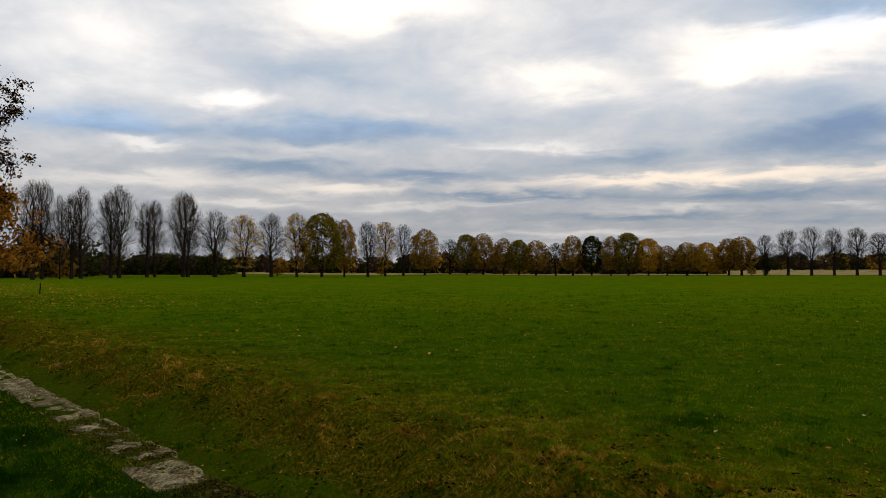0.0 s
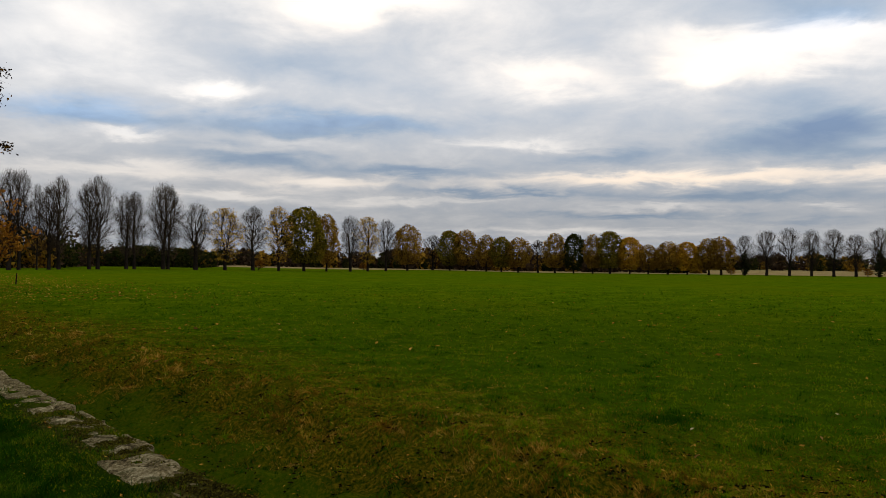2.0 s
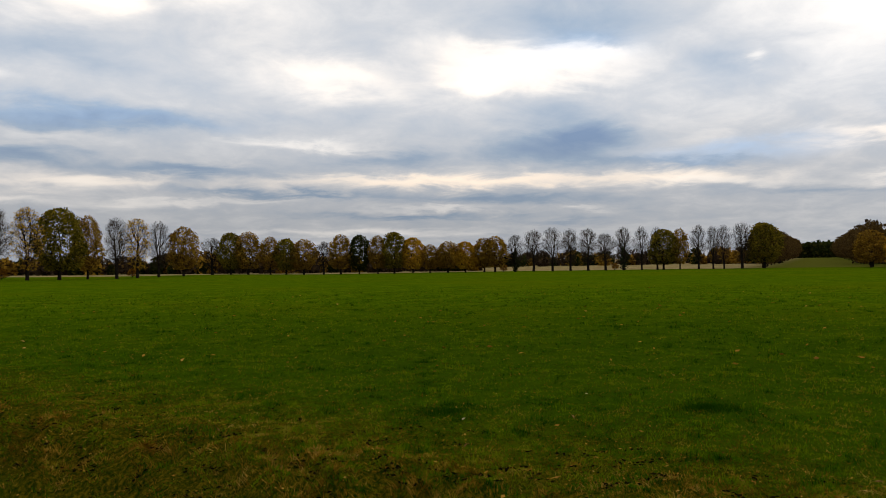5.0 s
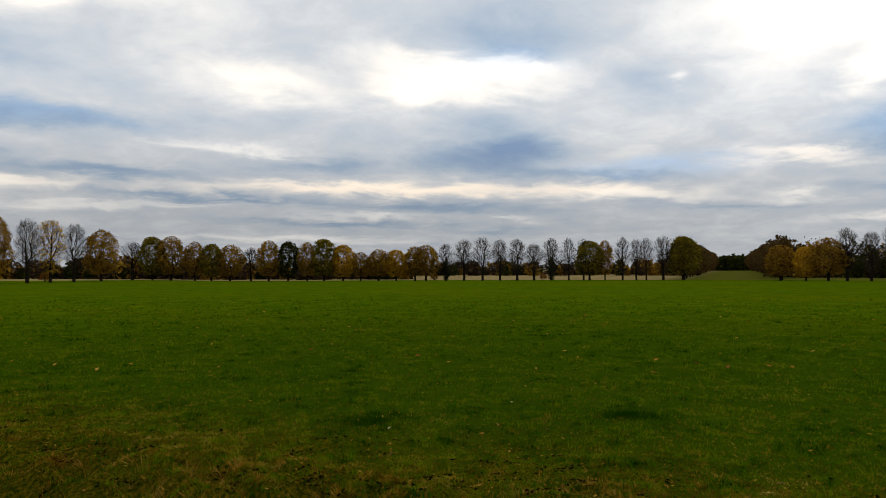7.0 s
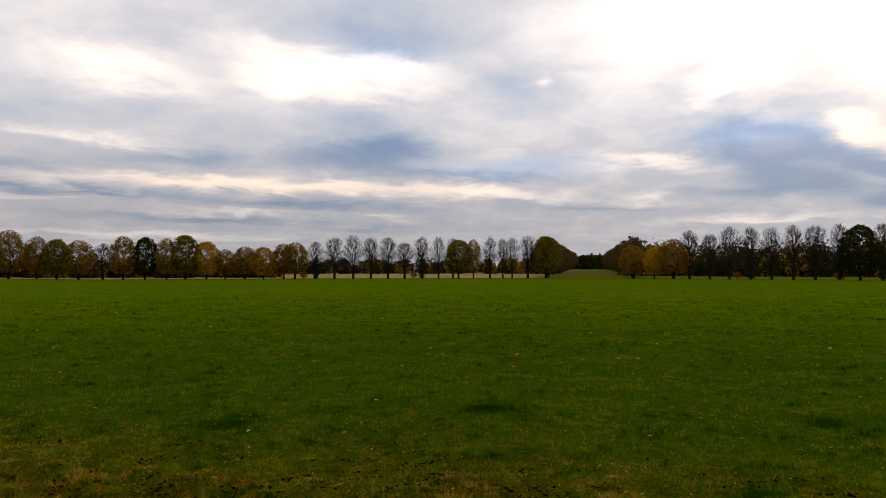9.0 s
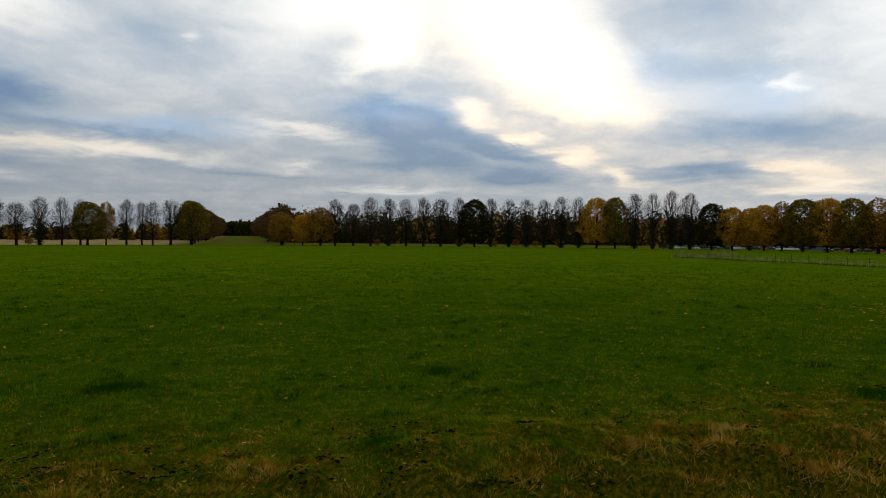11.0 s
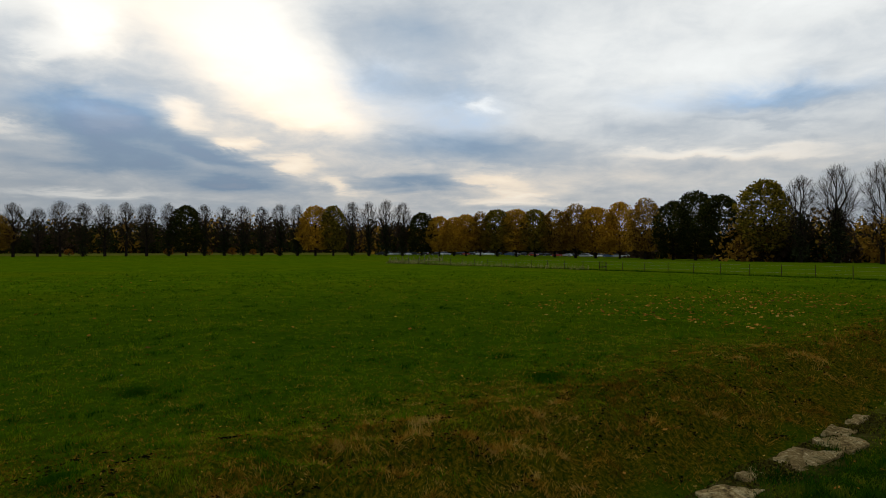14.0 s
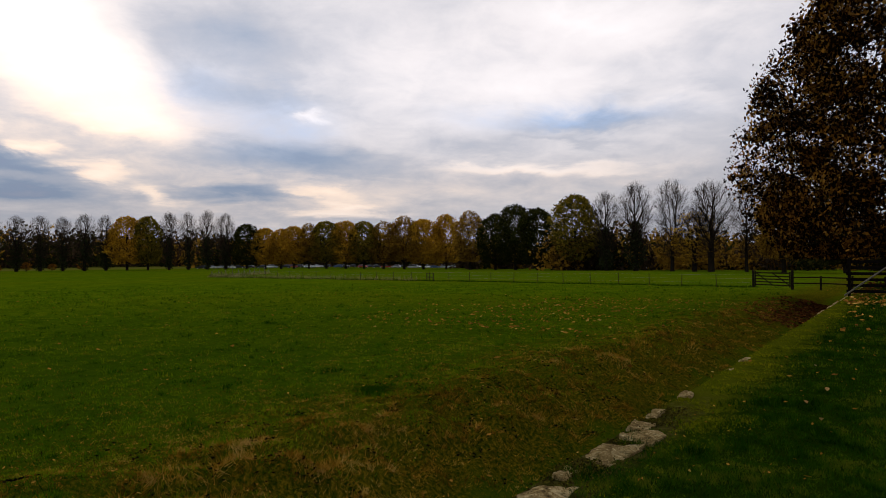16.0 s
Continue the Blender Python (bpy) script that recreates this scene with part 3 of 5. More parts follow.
def spread_shape(h):
    """An old park tree: widest low down, with boughs that hang almost to the grass."""
    return np.where(h > 0.30, np.clip(1 - np.clip((h - 0.30) / 0.70, 0, 1) ** 1.7, 0, 1) ** 0.62, 0.76 + 0.24 * np.sin(np.pi / 2 * np.clip(h / 0.30, 0, 1)))


def crown_of(rng, tall, wide, base, shape, lobes):
    """A crown with a lobed skin: a function that draws places close under the skin, and one that tells how far out a place lies."""
    ph = rng.uniform(0, 6.3, 4)

    def skin(h, q):
        bulge = 1 + lobes * (np.sin(3 * q + 5 * h + ph[0]) + 0.7 * np.sin(5 * q - 9 * h + ph[1]) + 0.5 * np.sin(2 * q + 14 * h + ph[2]))
        return wide / 2 * shape(h) * bulge

    def draw(count, inner):
        h = rng.uniform(0, 1, count * 5)
        h = h[rng.uniform(0, 1, len(h)) < shape(h) * 0.8 + 0.2 * (h > 0.8)][:count]
        q = rng.uniform(0, 2 * np.pi, len(h))
        r = skin(h, q) * rng.uniform(inner, 1, len(h)) ** 0.5 * 0.97
        z = base + h * (tall - base) * (0.985 - 0.03 * rng.uniform(0, 1, len(h)))
        return np.stack([r * np.cos(q), r * np.sin(q), z], 1)

    def out(p):
        g = np.clip((p[:, 2] - base) / (tall - base), 0, 1)
        return np.hypot(p[:, 0], p[:, 1]) / np.maximum(skin(g, np.arctan2(p[:, 1], p[:, 0])), 0.05)
    return draw, out


def branch_out(rng, targets, tall, bole, leaders, rise, fine, power, direct, stem, fan):
    """Grows limbs from the bole to every target, each leaving the limb from which its way back to the bole is short (direct: how much that counts; fan: how much the limbs spread like rays from the stem). Returns chains of points with radii."""
    foot = [Vector((0, 0, -0.4)), Vector((0, 0, 0.2)), Vector((rng.normal() * 0.05, rng.normal() * 0.05, bole * tall * 0.55)), Vector((0, 0, bole * tall))]
    pos, way, parent, trail = [np.array(foot[-1])], [np.array((0, 0, 1.0))], [-1], [0.0]
    for i in range(leaders):
        q, last = 2 * math.pi * i / leaders + rng.uniform(0, 0.9), 0
        lean = 0.03 if leaders == 1 else rng.uniform(0.10, 0.2) * 5 / stem
        for k in range(stem):
            step = np.array((math.cos(q) * lean, math.sin(q) * lean, 1.0)) + rng.normal(size=3) * 0.06
            pos.append(pos[last] + step / np.linalg.norm(step) * tall * 0.075)
            way.append(step / np.linalg.norm(step))
            parent.append(last)
            trail.append(trail[last] + tall * 0.075)
            last = len(pos) - 1
    chains = []
    for t in targets[np.argsort(np.linalg.norm(targets - pos[0], axis=1))]:
        P = np.array(pos)
        d = t - P
        run = np.linalg.norm(d, axis=1) + 1e-6
        along = (d * np.array(way)).sum(1) / run
        ray = t - np.array((0, 0, bole * tall * 0.3 + 0.62 * t[2]))
        stray = np.clip(0.97 - d @ ray / (run * np.linalg.norm(ray)), 0, 2)
        cost = run * (1 + fan * stray + 0.7 * np.clip(rise - d[:, 2] / run, 0, 2) + 0.6 * np.clip(0.75 - along, 0, 2)) + direct * np.array(trail)
        n = int(np.argmin(cost))
        steps = max(1, min(6, round(run[n] / (0.075 * tall))))
        bend = P[n] + (way[n] * 0.13 + d[n] / run[n] * 0.34) * run[n]
        chain, last = [n], n
        for k in range(1, steps + 1):
            u = k / steps
            p = (1 - u) ** 2 * P[n] + 2 * u * (1 - u) * bend + u * u * t + (rng.normal(size=3) * 0.0018 * tall if k < steps else 0)
            v = p - pos[last]
            pos.append(p)
            way.append(v / (np.linalg.norm(v) + 1e-6))
            parent.append(last)
            trail.append(trail[last] + np.linalg.norm(v))
            last = len(pos) - 1
            chain.append(last)
        chains.append(chain)
    load = np.zeros(len(pos))
    for chain in chains:
        k = chain[-1]
        while k >= 0:
            load[k] += 1
            k = parent[k]
    stems = [[k] for k in range(1, 1 + stem * leaders)]
    radius = fine * np.maximum(load, 1) ** power
    lines = [([Vector(pos[parent[k[0]]]), Vector(pos[k[0]])], [radius[parent[k[0]]] * (0.72 if leaders > 1 else 1), radius[k[0]]]) for k in stems]
    for chain in chains:
        r = [min(radius[chain[0]], radius[chain[1]] * 1.25)] + [radius[k] for k in chain[1:]]
        lines.append(([Vector(pos[k]) for k in chain], r))
    return foot, radius[0], lines


def make_tree(name, label, seed, tall, wide, bole, leaders, tips, twigs, shape, leaf=None, leaves=0, leaf_size=0.3, clump=0.5, twig=None, ivy=0.0, rise=0.45, fine=0.016, power=0.50, twig_r=0.015, inner=0.3, lobes=0.10, skirt=0.0, bare_top=0.0, direct=0.68, cover=0.0, stem=5, fan=0.0):
    """A tree of trunk, limbs, twigs and leaves. skirt: how far below the fork the crown hangs, as a share of the height."""
    rng = np.random.default_rng(seed)
    base = (bole - skirt) * tall
    draw, out = crown_of(rng, tall, wide, base, shape, lobes)
    targets = draw(tips, inner)
    foot, r0, lines = branch_out(rng, targets, tall, bole, leaders, rise, fine, power, direct, stem, fan)
    tree = tagged(new(name), label, "tree", "parkland trees")
    trunk, limbs, spray = Tubes(), Tubes(), Tubes()
    trunk.add(foot, [r0 * 1.5, r0 * 1.2, r0 * 1.02, r0], 9)
    for pts, radii in lines:
        if radii[0] > fine * 2.1:
            limbs.add(pts, radii, 5 if radii[0] > fine * 5 else 3)
        else:
            spray.add(pts, radii, 3)
    mid = np.array((0, 0, base + 0.42 * (tall - base)))
    ends = np.repeat(targets, twigs, axis=0)
    away = ends - mid
    away /= np.linalg.norm(away, axis=1)[:, None]
    start = ends - away * tall * rng.uniform(0, 0.09, len(ends))[:, None] + rng.normal(size=ends.shape) * 0.012 * tall
    go = away + np.array((0, 0, 0.08)) + rng.normal(size=ends.shape) * 0.55
    stop = start + go / np.linalg.norm(go, axis=1)[:, None] * tall * rng.uniform(0.025, 0.065, len(ends))[:, None]
    fits = (out(stop) < rng.uniform(0.92, 1.16, len(stop))) & (stop[:, 2] < tall * 1.02)
    for p0, p1 in zip(start[fits], stop[fits]):
        spray.spike(Vector(p0), Vector(p1), twig_r)
    mesh_object("trunk", trunk.v, trunk.f, BARK, tree, smooth=True)
    mesh_object("branch_structure", limbs.v, limbs.f, BARK, tree, smooth=True)
    tagged(mesh_object("twig_haze", spray.v, spray.f, twig or TWIG, tree), kind="stuff")
    if leaf:
        weight = rng.uniform(0.2, 1.0, len(targets)) * np.where(targets[:, 2] > tall * (1 - bare_top), 0.15, 1.0)
        pick = rng.choice(len(targets), leaves, p=weight / weight.sum())
        c = targets[pick] + rng.normal(size=(leaves, 3)) * clump * np.array([1, 1, 0.6]) - np.array((0, 0, clump * 0.3))
        if cover:
            c = np.concatenate([c[int(leaves * cover):], draw(int(leaves * cover), 0.55)])
        c = c[(c[:, 2] > base * 0.8 + 0.3) & (out(c) < 1.08)]
        soup("crown", leaf_quads(rng, c, leaf_size, 0.6), 4, LEAF[leaf], tree)
    if ivy:
        n = 1900
        h = rng.uniform(0, 1, n) ** 0.8
        q = rng.uniform(0, 2 * math.pi, n)
        r = ivy * wide / 2 * np.sqrt(rng.uniform(0, 1, n)) * (0.3 + 0.7 * np.sin(np.pi * np.clip(h * 0.8 + 0.2, 0, 1))) * (0.7 + 0.5 * np.sin(q * 2 + h * 11))
        soup("ivy", leaf_quads(rng, np.stack([r * np.cos(q), r * np.sin(q), 0.3 + h * tall * 0.52], 1), 0.22, 0.7), 4, IVY, tree, "dark ivy and shoots round the trunk")
    return [tree, tall, wide, False]


BARE = "tall leafless lime tree with a fan of fine grey-brown twigs"
IVIED = "leafless lime tree with dark ivy round its lower trunk"
STOCK = {
    "bare": [make_tree("lime_tree", BARE, 10 + i, 20, w, 0.20, ld, 520, 12, lime_shape, rise=0.3, inner=0.1, lobes=0.17, skirt=0.05, stem=8, direct=0.45, fan=5.0, fine=0.0165) for i, (w, ld) in enumerate(((8, 1), (7.5, 1), (9, 2), (7, 1)))],
    "ivied": [make_tree("lime_tree", IVIED, 20 + i, 20, 7.5, 0.20, ld, 520, 12, lime_shape, ivy=0.46, rise=0.3, inner=0.1, lobes=0.17, skirt=0.05, stem=8, direct=0.45, fan=5.0, fine=0.0165) for i, ld in enumerate((1, 1))],
    "thin": [make_tree("lime_tree", "lime tree with the last thin yellow leaves on bare twigs", 30 + i, 18, 8.5, 0.19, 2, 480, 8, lime_shape, "yellow", 3600, 0.15, 0.3, rise=0.3, inner=0.1, lobes=0.17, skirt=0.05, stem=8, direct=0.45, fan=5.0, fine=0.0165) for i in range(2)],
    "green": [make_tree("lime_tree", "full-leaved lime tree turning from olive green to yellow", 40 + i, 18, 10, 0.13, 1, 420, 2, dome_shape, "green", 8600, 0.26, 0.5, cover=0.3, lobes=0.15, rise=0.4, inner=0.45) for i in range(2)],
    "dark": [make_tree("oak_tree", "dense dark green tree in full leaf at the field's edge", 50 + i, 18, 10, 0.09, 1, 420, 1, dome_shape, "dark", 8600, 0.28, 0.5, cover=0.35, lobes=0.15, rise=0.4, inner=0.45) for i in range(2)],
    "yellow": [make_tree("maple_tree", "broad tree in yellow-ochre autumn leaf", 60 + i, 16, 11, 0.12, 1, 420, 1, dome_shape, "yellow", 8200, 0.26, 0.5, cover=0.3, lobes=0.15, rise=0.4, inner=0.45) for i in range(2)],
    "brown": [make_tree("beech_tree", "rounded tree with russet brown autumn leaves", 70 + i, 16, 9, 0.14, 1, 420, 5, dome_shape, "brown", 7000, 0.23, 0.45, cover=0.25, lobes=0.15, rise=0.45, inner=0.4, bare_top=0.12) for i in range(2)],
    "red": [make_tree("beech_tree", "avenue tree with dense reddish brown twigs", 80 + i, 19, 12, 0.08, 2, 260, 3, dome_shape, "ride", 4200, 0.32, 0.7, TWIG_RED, twig_r=0.035, inner=0.5) for i in range(2)],
}
pick_rng = np.random.default_rng(5)


def plant(kind, az, d, tall, wide, group=""):
    stock = STOCK[kind]
    entry = stock[0]
    stock.append(stock.pop(0))
    tree, tall0, wide0, used = entry
    x, y = heading(az, d)
    m = pose(x, y, at_ground(x, y), 0, 0, pick_rng.uniform(0, 360)) @ Matrix.Diagonal((wide / wide0, wide / wide0, tall / tall0, 1))
    if used:
        tree = copy_thing(tree, m)
    else:
        tree.matrix_basis = m
        entry[3] = True
    tree.scale = m.to_scale()
    if group:
        tagged(tree, group=group)
    return tree


def line_range(az_a, d_a, az_b, d_b):
    """For a straight row between two points in polar form: its distance in any direction."""
    (ax, ay), (bx, by) = heading(az_a, d_a), heading(az_b, d_b)

    def reach(az):
        ux, uy = heading(az)
        return (ax * (by - ay) - ay * (bx - ax)) / (ux * (by - ay) - uy * (bx - ax))
    return reach


def plant_row(reach, trees, group):
    for az, tall, wide, kind in trees:
        bare = kind in ("bare", "ivied", "thin")
        plant(kind, az, reach(az), tall * 1.04 + float(dip(*heading(az, reach(az)))), wide * (1.33 if bare else 1.3), group)


NEAR_ROW = line_range(-30.9, 172, -1.5, 265)
plant_row(NEAR_ROW, [
    (-30.9, 20.7, 6.5, "bare"), (-30.3, 21.2, 5, "bare"), (-29.2, 18, 3, "bare"), (-28.45, 18.7, 5, "bare"), (-27.83, 20.2, 6, "bare"), (-25.85, 19.5, 5.5, "bare"), (-25.28, 21.3, 7, "bare"),
    (-23.35, 18.4, 5.5, "bare"), (-22.8, 18.4, 5.5, "bare"), (-20.75, 21.7, 7.5, "bare"), (-20.4, 20.5, 7, "bare"), (-18.4, 17.6, 7.6, "bare")], "limes along the near edge of the field")
plant_row(NEAR_ROW, [
    (-16.19, 16.7, 8.1, "thin"), (-14.05, 17.8, 7.8, "bare"), (-12.04, 18.6, 7, "thin"), (-10.03, 19.2, 10.6, "green"), (-8.2, 17.9, 6.5, "brown"), (-6.26, 18.5, 6.8, "bare"),
    (-4.83, 18.7, 7.4, "thin"), (-3.32, 18.5, 7.7, "bare"), (-1.54, 17.4, 8.7, "brown")], "limes along the near edge of the field")
FAR_ROW = line_range(1, 300, 42, 300)
plant_row(FAR_ROW, [
    (0.58, 15.5, 7.4, "bare"), (1.99, 17.1, 8.2, "green"), (3.33, 17.5, 8.9, "brown"), (5.05, 15.5, 6.8, "brown"), (6.3, 14.6, 7.9, "green"), (7.7, 14.4, 8.6, "brown"), (9.31, 13.6, 6.5, "bare"),
    (10.69, 16.2, 8, "brown"), (12.21, 15.9, 7.1, "dark"), (13.74, 15.6, 6.2, "brown"), (15.11, 16.8, 8.7, "green"), (16.65, 14.4, 8.2, "yellow"), (18.09, 11.6, 6.3, "brown"),
    (19.57, 12.6, 8.3, "brown"), (21.04, 12.4, 7.8, "yellow"), (22.6, 13.8, 8, "brown"), (23.5, 14.4, 9, "brown")], "mixed trees along the far edge of the field")
plant_row(FAR_ROW, [
    (25.18, 15.1, 6.7, "ivied"), (26.68, 17, 7.2, "bare"), (28.23, 17.7, 8.2, "bare"), (29.68, 17.2, 6, "bare"), (31.1, 16.9, 7.6, "bare"), (32.49, 15.3, 7, "bare"), (33.9, 17.4, 6.7, "ivied"),
    (35.31, 17.5, 6, "bare"), (36.51, 17.4, 5, "bare"), (36.98, 16, 9.6, "green"), (38.21, 16.4, 5.5, "brown"), (39.6, 17.8, 6.1, "bare"), (40.66, 17.4, 5, "bare"), (41.43, 17.5, 5.7, "bare"),
    (42.72, 18.8, 7.3, "bare"), (44.26, 17.9, 10.6, "green")], "limes along the far edge of the field")
RIGHT_ROW = line_range(50, 300, 76, 290)
plant_row(RIGHT_ROW, [
    (51.1, 13.7, 9, "brown"), (52.8, 12.8, 7.5, "yellow"), (54.23, 15.9, 10, "brown"), (55.42, 19.5, 7.5, "bare"), (56.9, 18.1, 6.4, "bare"), (58.33, 20.5, 7.4, "bare"), (59.81, 20.1, 6.9, "ivied"),
    (61.26, 20.3, 6.8, "bare"), (62.71, 20.3, 6.9, "bare"), (64.13, 20.3, 7.6, "bare"), (65.71, 20.5, 6, "ivied"), (66.96, 19.4, 10.1, "dark"), (68.32, 20.2, 6, "ivied")], "limes beyond the avenue")
CAR_ROW = line_range(68, 298, 86, 262)
plant_row(CAR_ROW, [
    (69.8, 20.2, 7.5, "ivied"), (71.26, 20.1, 7.1, "ivied"), (72.7, 19.6, 6.2, "ivied"), (74.11, 20.7, 7.3, "ivied"), (75.51, 20.1, 6.5, "ivied"), (76.96, 19.3, 10.9, "yellow"), (78.41, 19.3, 8.5, "green"),
    (79.92, 21, 6.5, "ivied"), (81.33, 20.9, 6.8, "ivied"), (82.75, 21.6, 6.8, "ivied"), (84.1, 20.4, 7, "ivied")], "limes beyond the avenue")
PARK_ROW = line_range(84, 265, 104, 255)
plant_row(PARK_ROW, [
    (85.69, 16.3, 8.7, "dark"), (87.18, 14.8, 8.5, "yellow"), (88.4, 14.5, 8, "yellow"), (89.4, 15.4, 9, "yellow"), (90.6, 16.5, 7, "brown"), (92.01, 17.1, 10.3, "green"), (93.58, 17.1, 10.3, "yellow"),
    (95.1, 17, 9.7, "green"), (96.72, 17, 9.6, "brown"), (98.41, 18.9, 9.5, "brown"), (100.02, 17.6, 12, "yellow"), (101.91, 19.3, 8.8, "yellow")], "autumn trees in front of the car park")
EDGE_ROW = line_range(103, 235, 126, 150)
plant_row(EDGE_ROW, [
    (103.9, 18.8, 8.8, "brown"), (106.01, 16.8, 9, "dark"), (107.66, 18.8, 9.2, "dark"), (109.47, 17, 10, "dark"), (112.52, 19.4, 10.1, "green"), (114.99, 19.5, 6.5, "ivied"), (117.32, 20.9, 8.1, "ivied"),
    (120.1, 20.2, 7.4, "bare"), (122.95, 19.3, 8.5, "bare"), (121.74, 12.6, 8.1, "thin"), (125.46, 17.3, 5, "bare"), (128, 18, 8, "brown"), (132, 17, 9, "dark"), (137, 18, 9, "brown")], "tall trees at the lower edge of the field")


def build_avenue():
    """Two lines of red-twigged trees that run away from the field on either side of a green ride."""
    ax, ay = heading(47.75)
    for side in (-1, 1):
        for i in range(20):
            d = 318 + i * 24 + pick_rng.uniform(-3, 3)
            off = side * (20 + pick_rng.uniform(-1, 1))
            x, y = ax * d + ay * off, ay * d - ax * off
            plant("red", math.degrees(math.atan2(x, y)), math.hypot(x, y), pick_rng.uniform(18, 20.5), pick_rng.uniform(12, 14), "avenue trees")


build_avenue()


def build_woods(label, seed, spans, blend, size=0.55):
    """Far woodland: many small clumps of leaf heaped into uneven, overlapping crowns along a belt, one mesh for each sort of leaf."""
    rng = np.random.default_rng(seed)
    heaps = {leaf: [] for leaf, share in blend}
    leaves, shares = [leaf for leaf, share in blend], np.array([share for leaf, share in blend])
    for az0, az1, d0, d1, tall, count in spans:
        for i in range(count):
            az, d = rng.uniform(az0, az1), rng.uniform(d0, d1)
            x, y = heading(az, d)
            h = tall * rng.uniform(0.5, 1.1)
            w = h * rng.uniform(0.3, 0.6) * (2.0 if tall < 8 else 1.0)
            z = at_ground(x, y)
            n = 340 if size < 0.45 else 220
            p = rng.normal(size=(n, 3))
            p /= np.linalg.norm(p, axis=1)[:, None]
            lump = np.sin(p[:, 0] * 4 + i) * np.sin(p[:, 2] * 5 + 2 * i) + 0.6 * np.sin(p[:, 1] * 9 + i) * np.sin(p[:, 0] * 8 - i)
            p *= (rng.uniform(0.3, 1.0, n) ** 0.5 * (1 + 0.26 * lump))[:, None]
            skirt = rng.uniform(0, 1, n) < 0.3
            p[skirt, 2] = rng.uniform(-0.92, -0.2, int(skirt.sum()))
            taper = 1.0 - 0.25 * np.clip(p[:, 2], 0, 1)
            heaps[leaves[int(rng.choice(len(leaves), p=shares / shares.sum()))]].append(np.stack([x + p[:, 0] * w * taper, y + p[:, 1] * w * taper, z + h * 0.46 + p[:, 2] * h * 0.5], 1))
    for leaf, heap in heaps.items():
        if heap:
            tagged(soup("woodland", leaf_quads(rng, np.concatenate(heap), size * 1.3 * rng.uniform(0.7, 1.6, sum(len(p) for p in heap)), 0.75), 4, LEAF[leaf]), label[leaf], "woodland", kind="stuff")


WOOD_LABEL = {"brown": "far russet brown autumn woodland behind the field", "dark": "far dark evergreen and bramble woodland", "dusk": "far woodland bare of leaf, a dark brown haze"}
LEAF["dusk"] = leafy("bare_wood_haze", [(0.1, (0.022, 0.014, 0.008)), (0.5, (0.05, 0.032, 0.018)), (0.9, (0.10, 0.062, 0.03))], 0.1)
build_woods(WOOD_LABEL, 91, [(-48, -27, 205, 235, 13, 110), (-29, -17, 250, 300, 8, 100)], (("brown", 1), ("dark", 7), ("dusk", 3)), 0.32)
build_woods(WOOD_LABEL, 92, [(-24, -1, 350, 430, 8.5, 170), (-3, 22, 330, 380, 10.5, 130), (20, 45, 450, 530, 10.5, 130)], (("brown", 2), ("dark", 2), ("dusk", 4)))
build_woods(WOOD_LABEL, 93, [(51, 83, 375, 450, 20, 260), (74, 104, 430, 500, 18, 150), (82, 104, 325, 365, 14.5, 130), (103, 142, 240, 290, 12, 110)], (("brown", 2), ("dark", 4), ("dusk", 4)), 0.5)
build_woods(WOOD_LABEL, 96, [(111, 142, 185, 222, 12.5, 130)], (("brown", 4), ("dark", 5), ("dusk", 2)), 0.3)
build_woods({"dark": "dark hedge of bramble and yew below the beech"}, 95, [(-50, -36.5, 72, 88, 3.2, 34)], (("dark", 1),), 0.16)
build_woods({"dark": "dark woodland closing the end of the green ride"}, 94, [(45.5, 50, 860, 960, 19, 110)], (("dark", 1),), 1.2)


# ---------- trees close to the terrace ----------
STOCK["chestnut"] = [make_tree("chestnut_tree", "great spreading chestnut tree in rust-brown leaf above the sunk wall", 101, 21, 25, 0.12, 3, 1500, 6, spread_shape, "rust", 175000, 0.11, 0.36, cover=0.2, fine=0.009, power=0.52, twig_r=0.008, rise=0.15, skirt=0.06, inner=0.35, lobes=0.07)]
STOCK["thinning"] = [make_tree("chestnut_tree", "chestnut tree half bare with curled brown leaves", 104, 19, 19, 0.12, 3, 1200, 6, dome_shape, "rust", 85000, 0.085, 0.26, fine=0.011, power=0.52, twig_r=0.009, rise=0.25, skirt=0.05, lobes=0.08)]
STOCK["copper"] = [make_tree("beech_tree", "low orange beech with leaves down to the grass", 103, 7.5, 11, 0.2, 2, 300, 3, spread_shape, "copper", 9000, 0.12, 0.3, rise=0.2)]
STOCK["shrub"] = [make_tree("shrub", "small rounded shrub in orange leaf at the field's edge", 105, 3.5, 3.6, 0.10, 3, 60, 3, dome_shape, "copper", 700, 0.2, 0.22, rise=0.3)]
plant("chestnut", 139.8, 42, 21, 21.8)
plant("thinning", -43.3, 45, 17.5, 19.3)
plant("copper", -35.6, 62, 10.5, 12.5)
for az, d, tall in ((70.4, 292, 3.4), (74.0, 284, 3.6), (72.0, 296, 2.8), (68.7, 300, 2.6), (-13.6, 232, 3.4), (-5.2, 262, 3.2), (24.2, 292, 3.2), (33.2, 296, 3.0), (58.9, 300, 3.0), (65.7, 288, 3.4)):
    plant("shrub", az, d, tall, tall * 1.15, "field-edge shrubs")


# ---------- the sunk wall ----------
def world_at(s, n, z=0.0):
    return Vector((s * EAST.x + n * OUT.x, s * EAST.y + n * OUT.y, z))


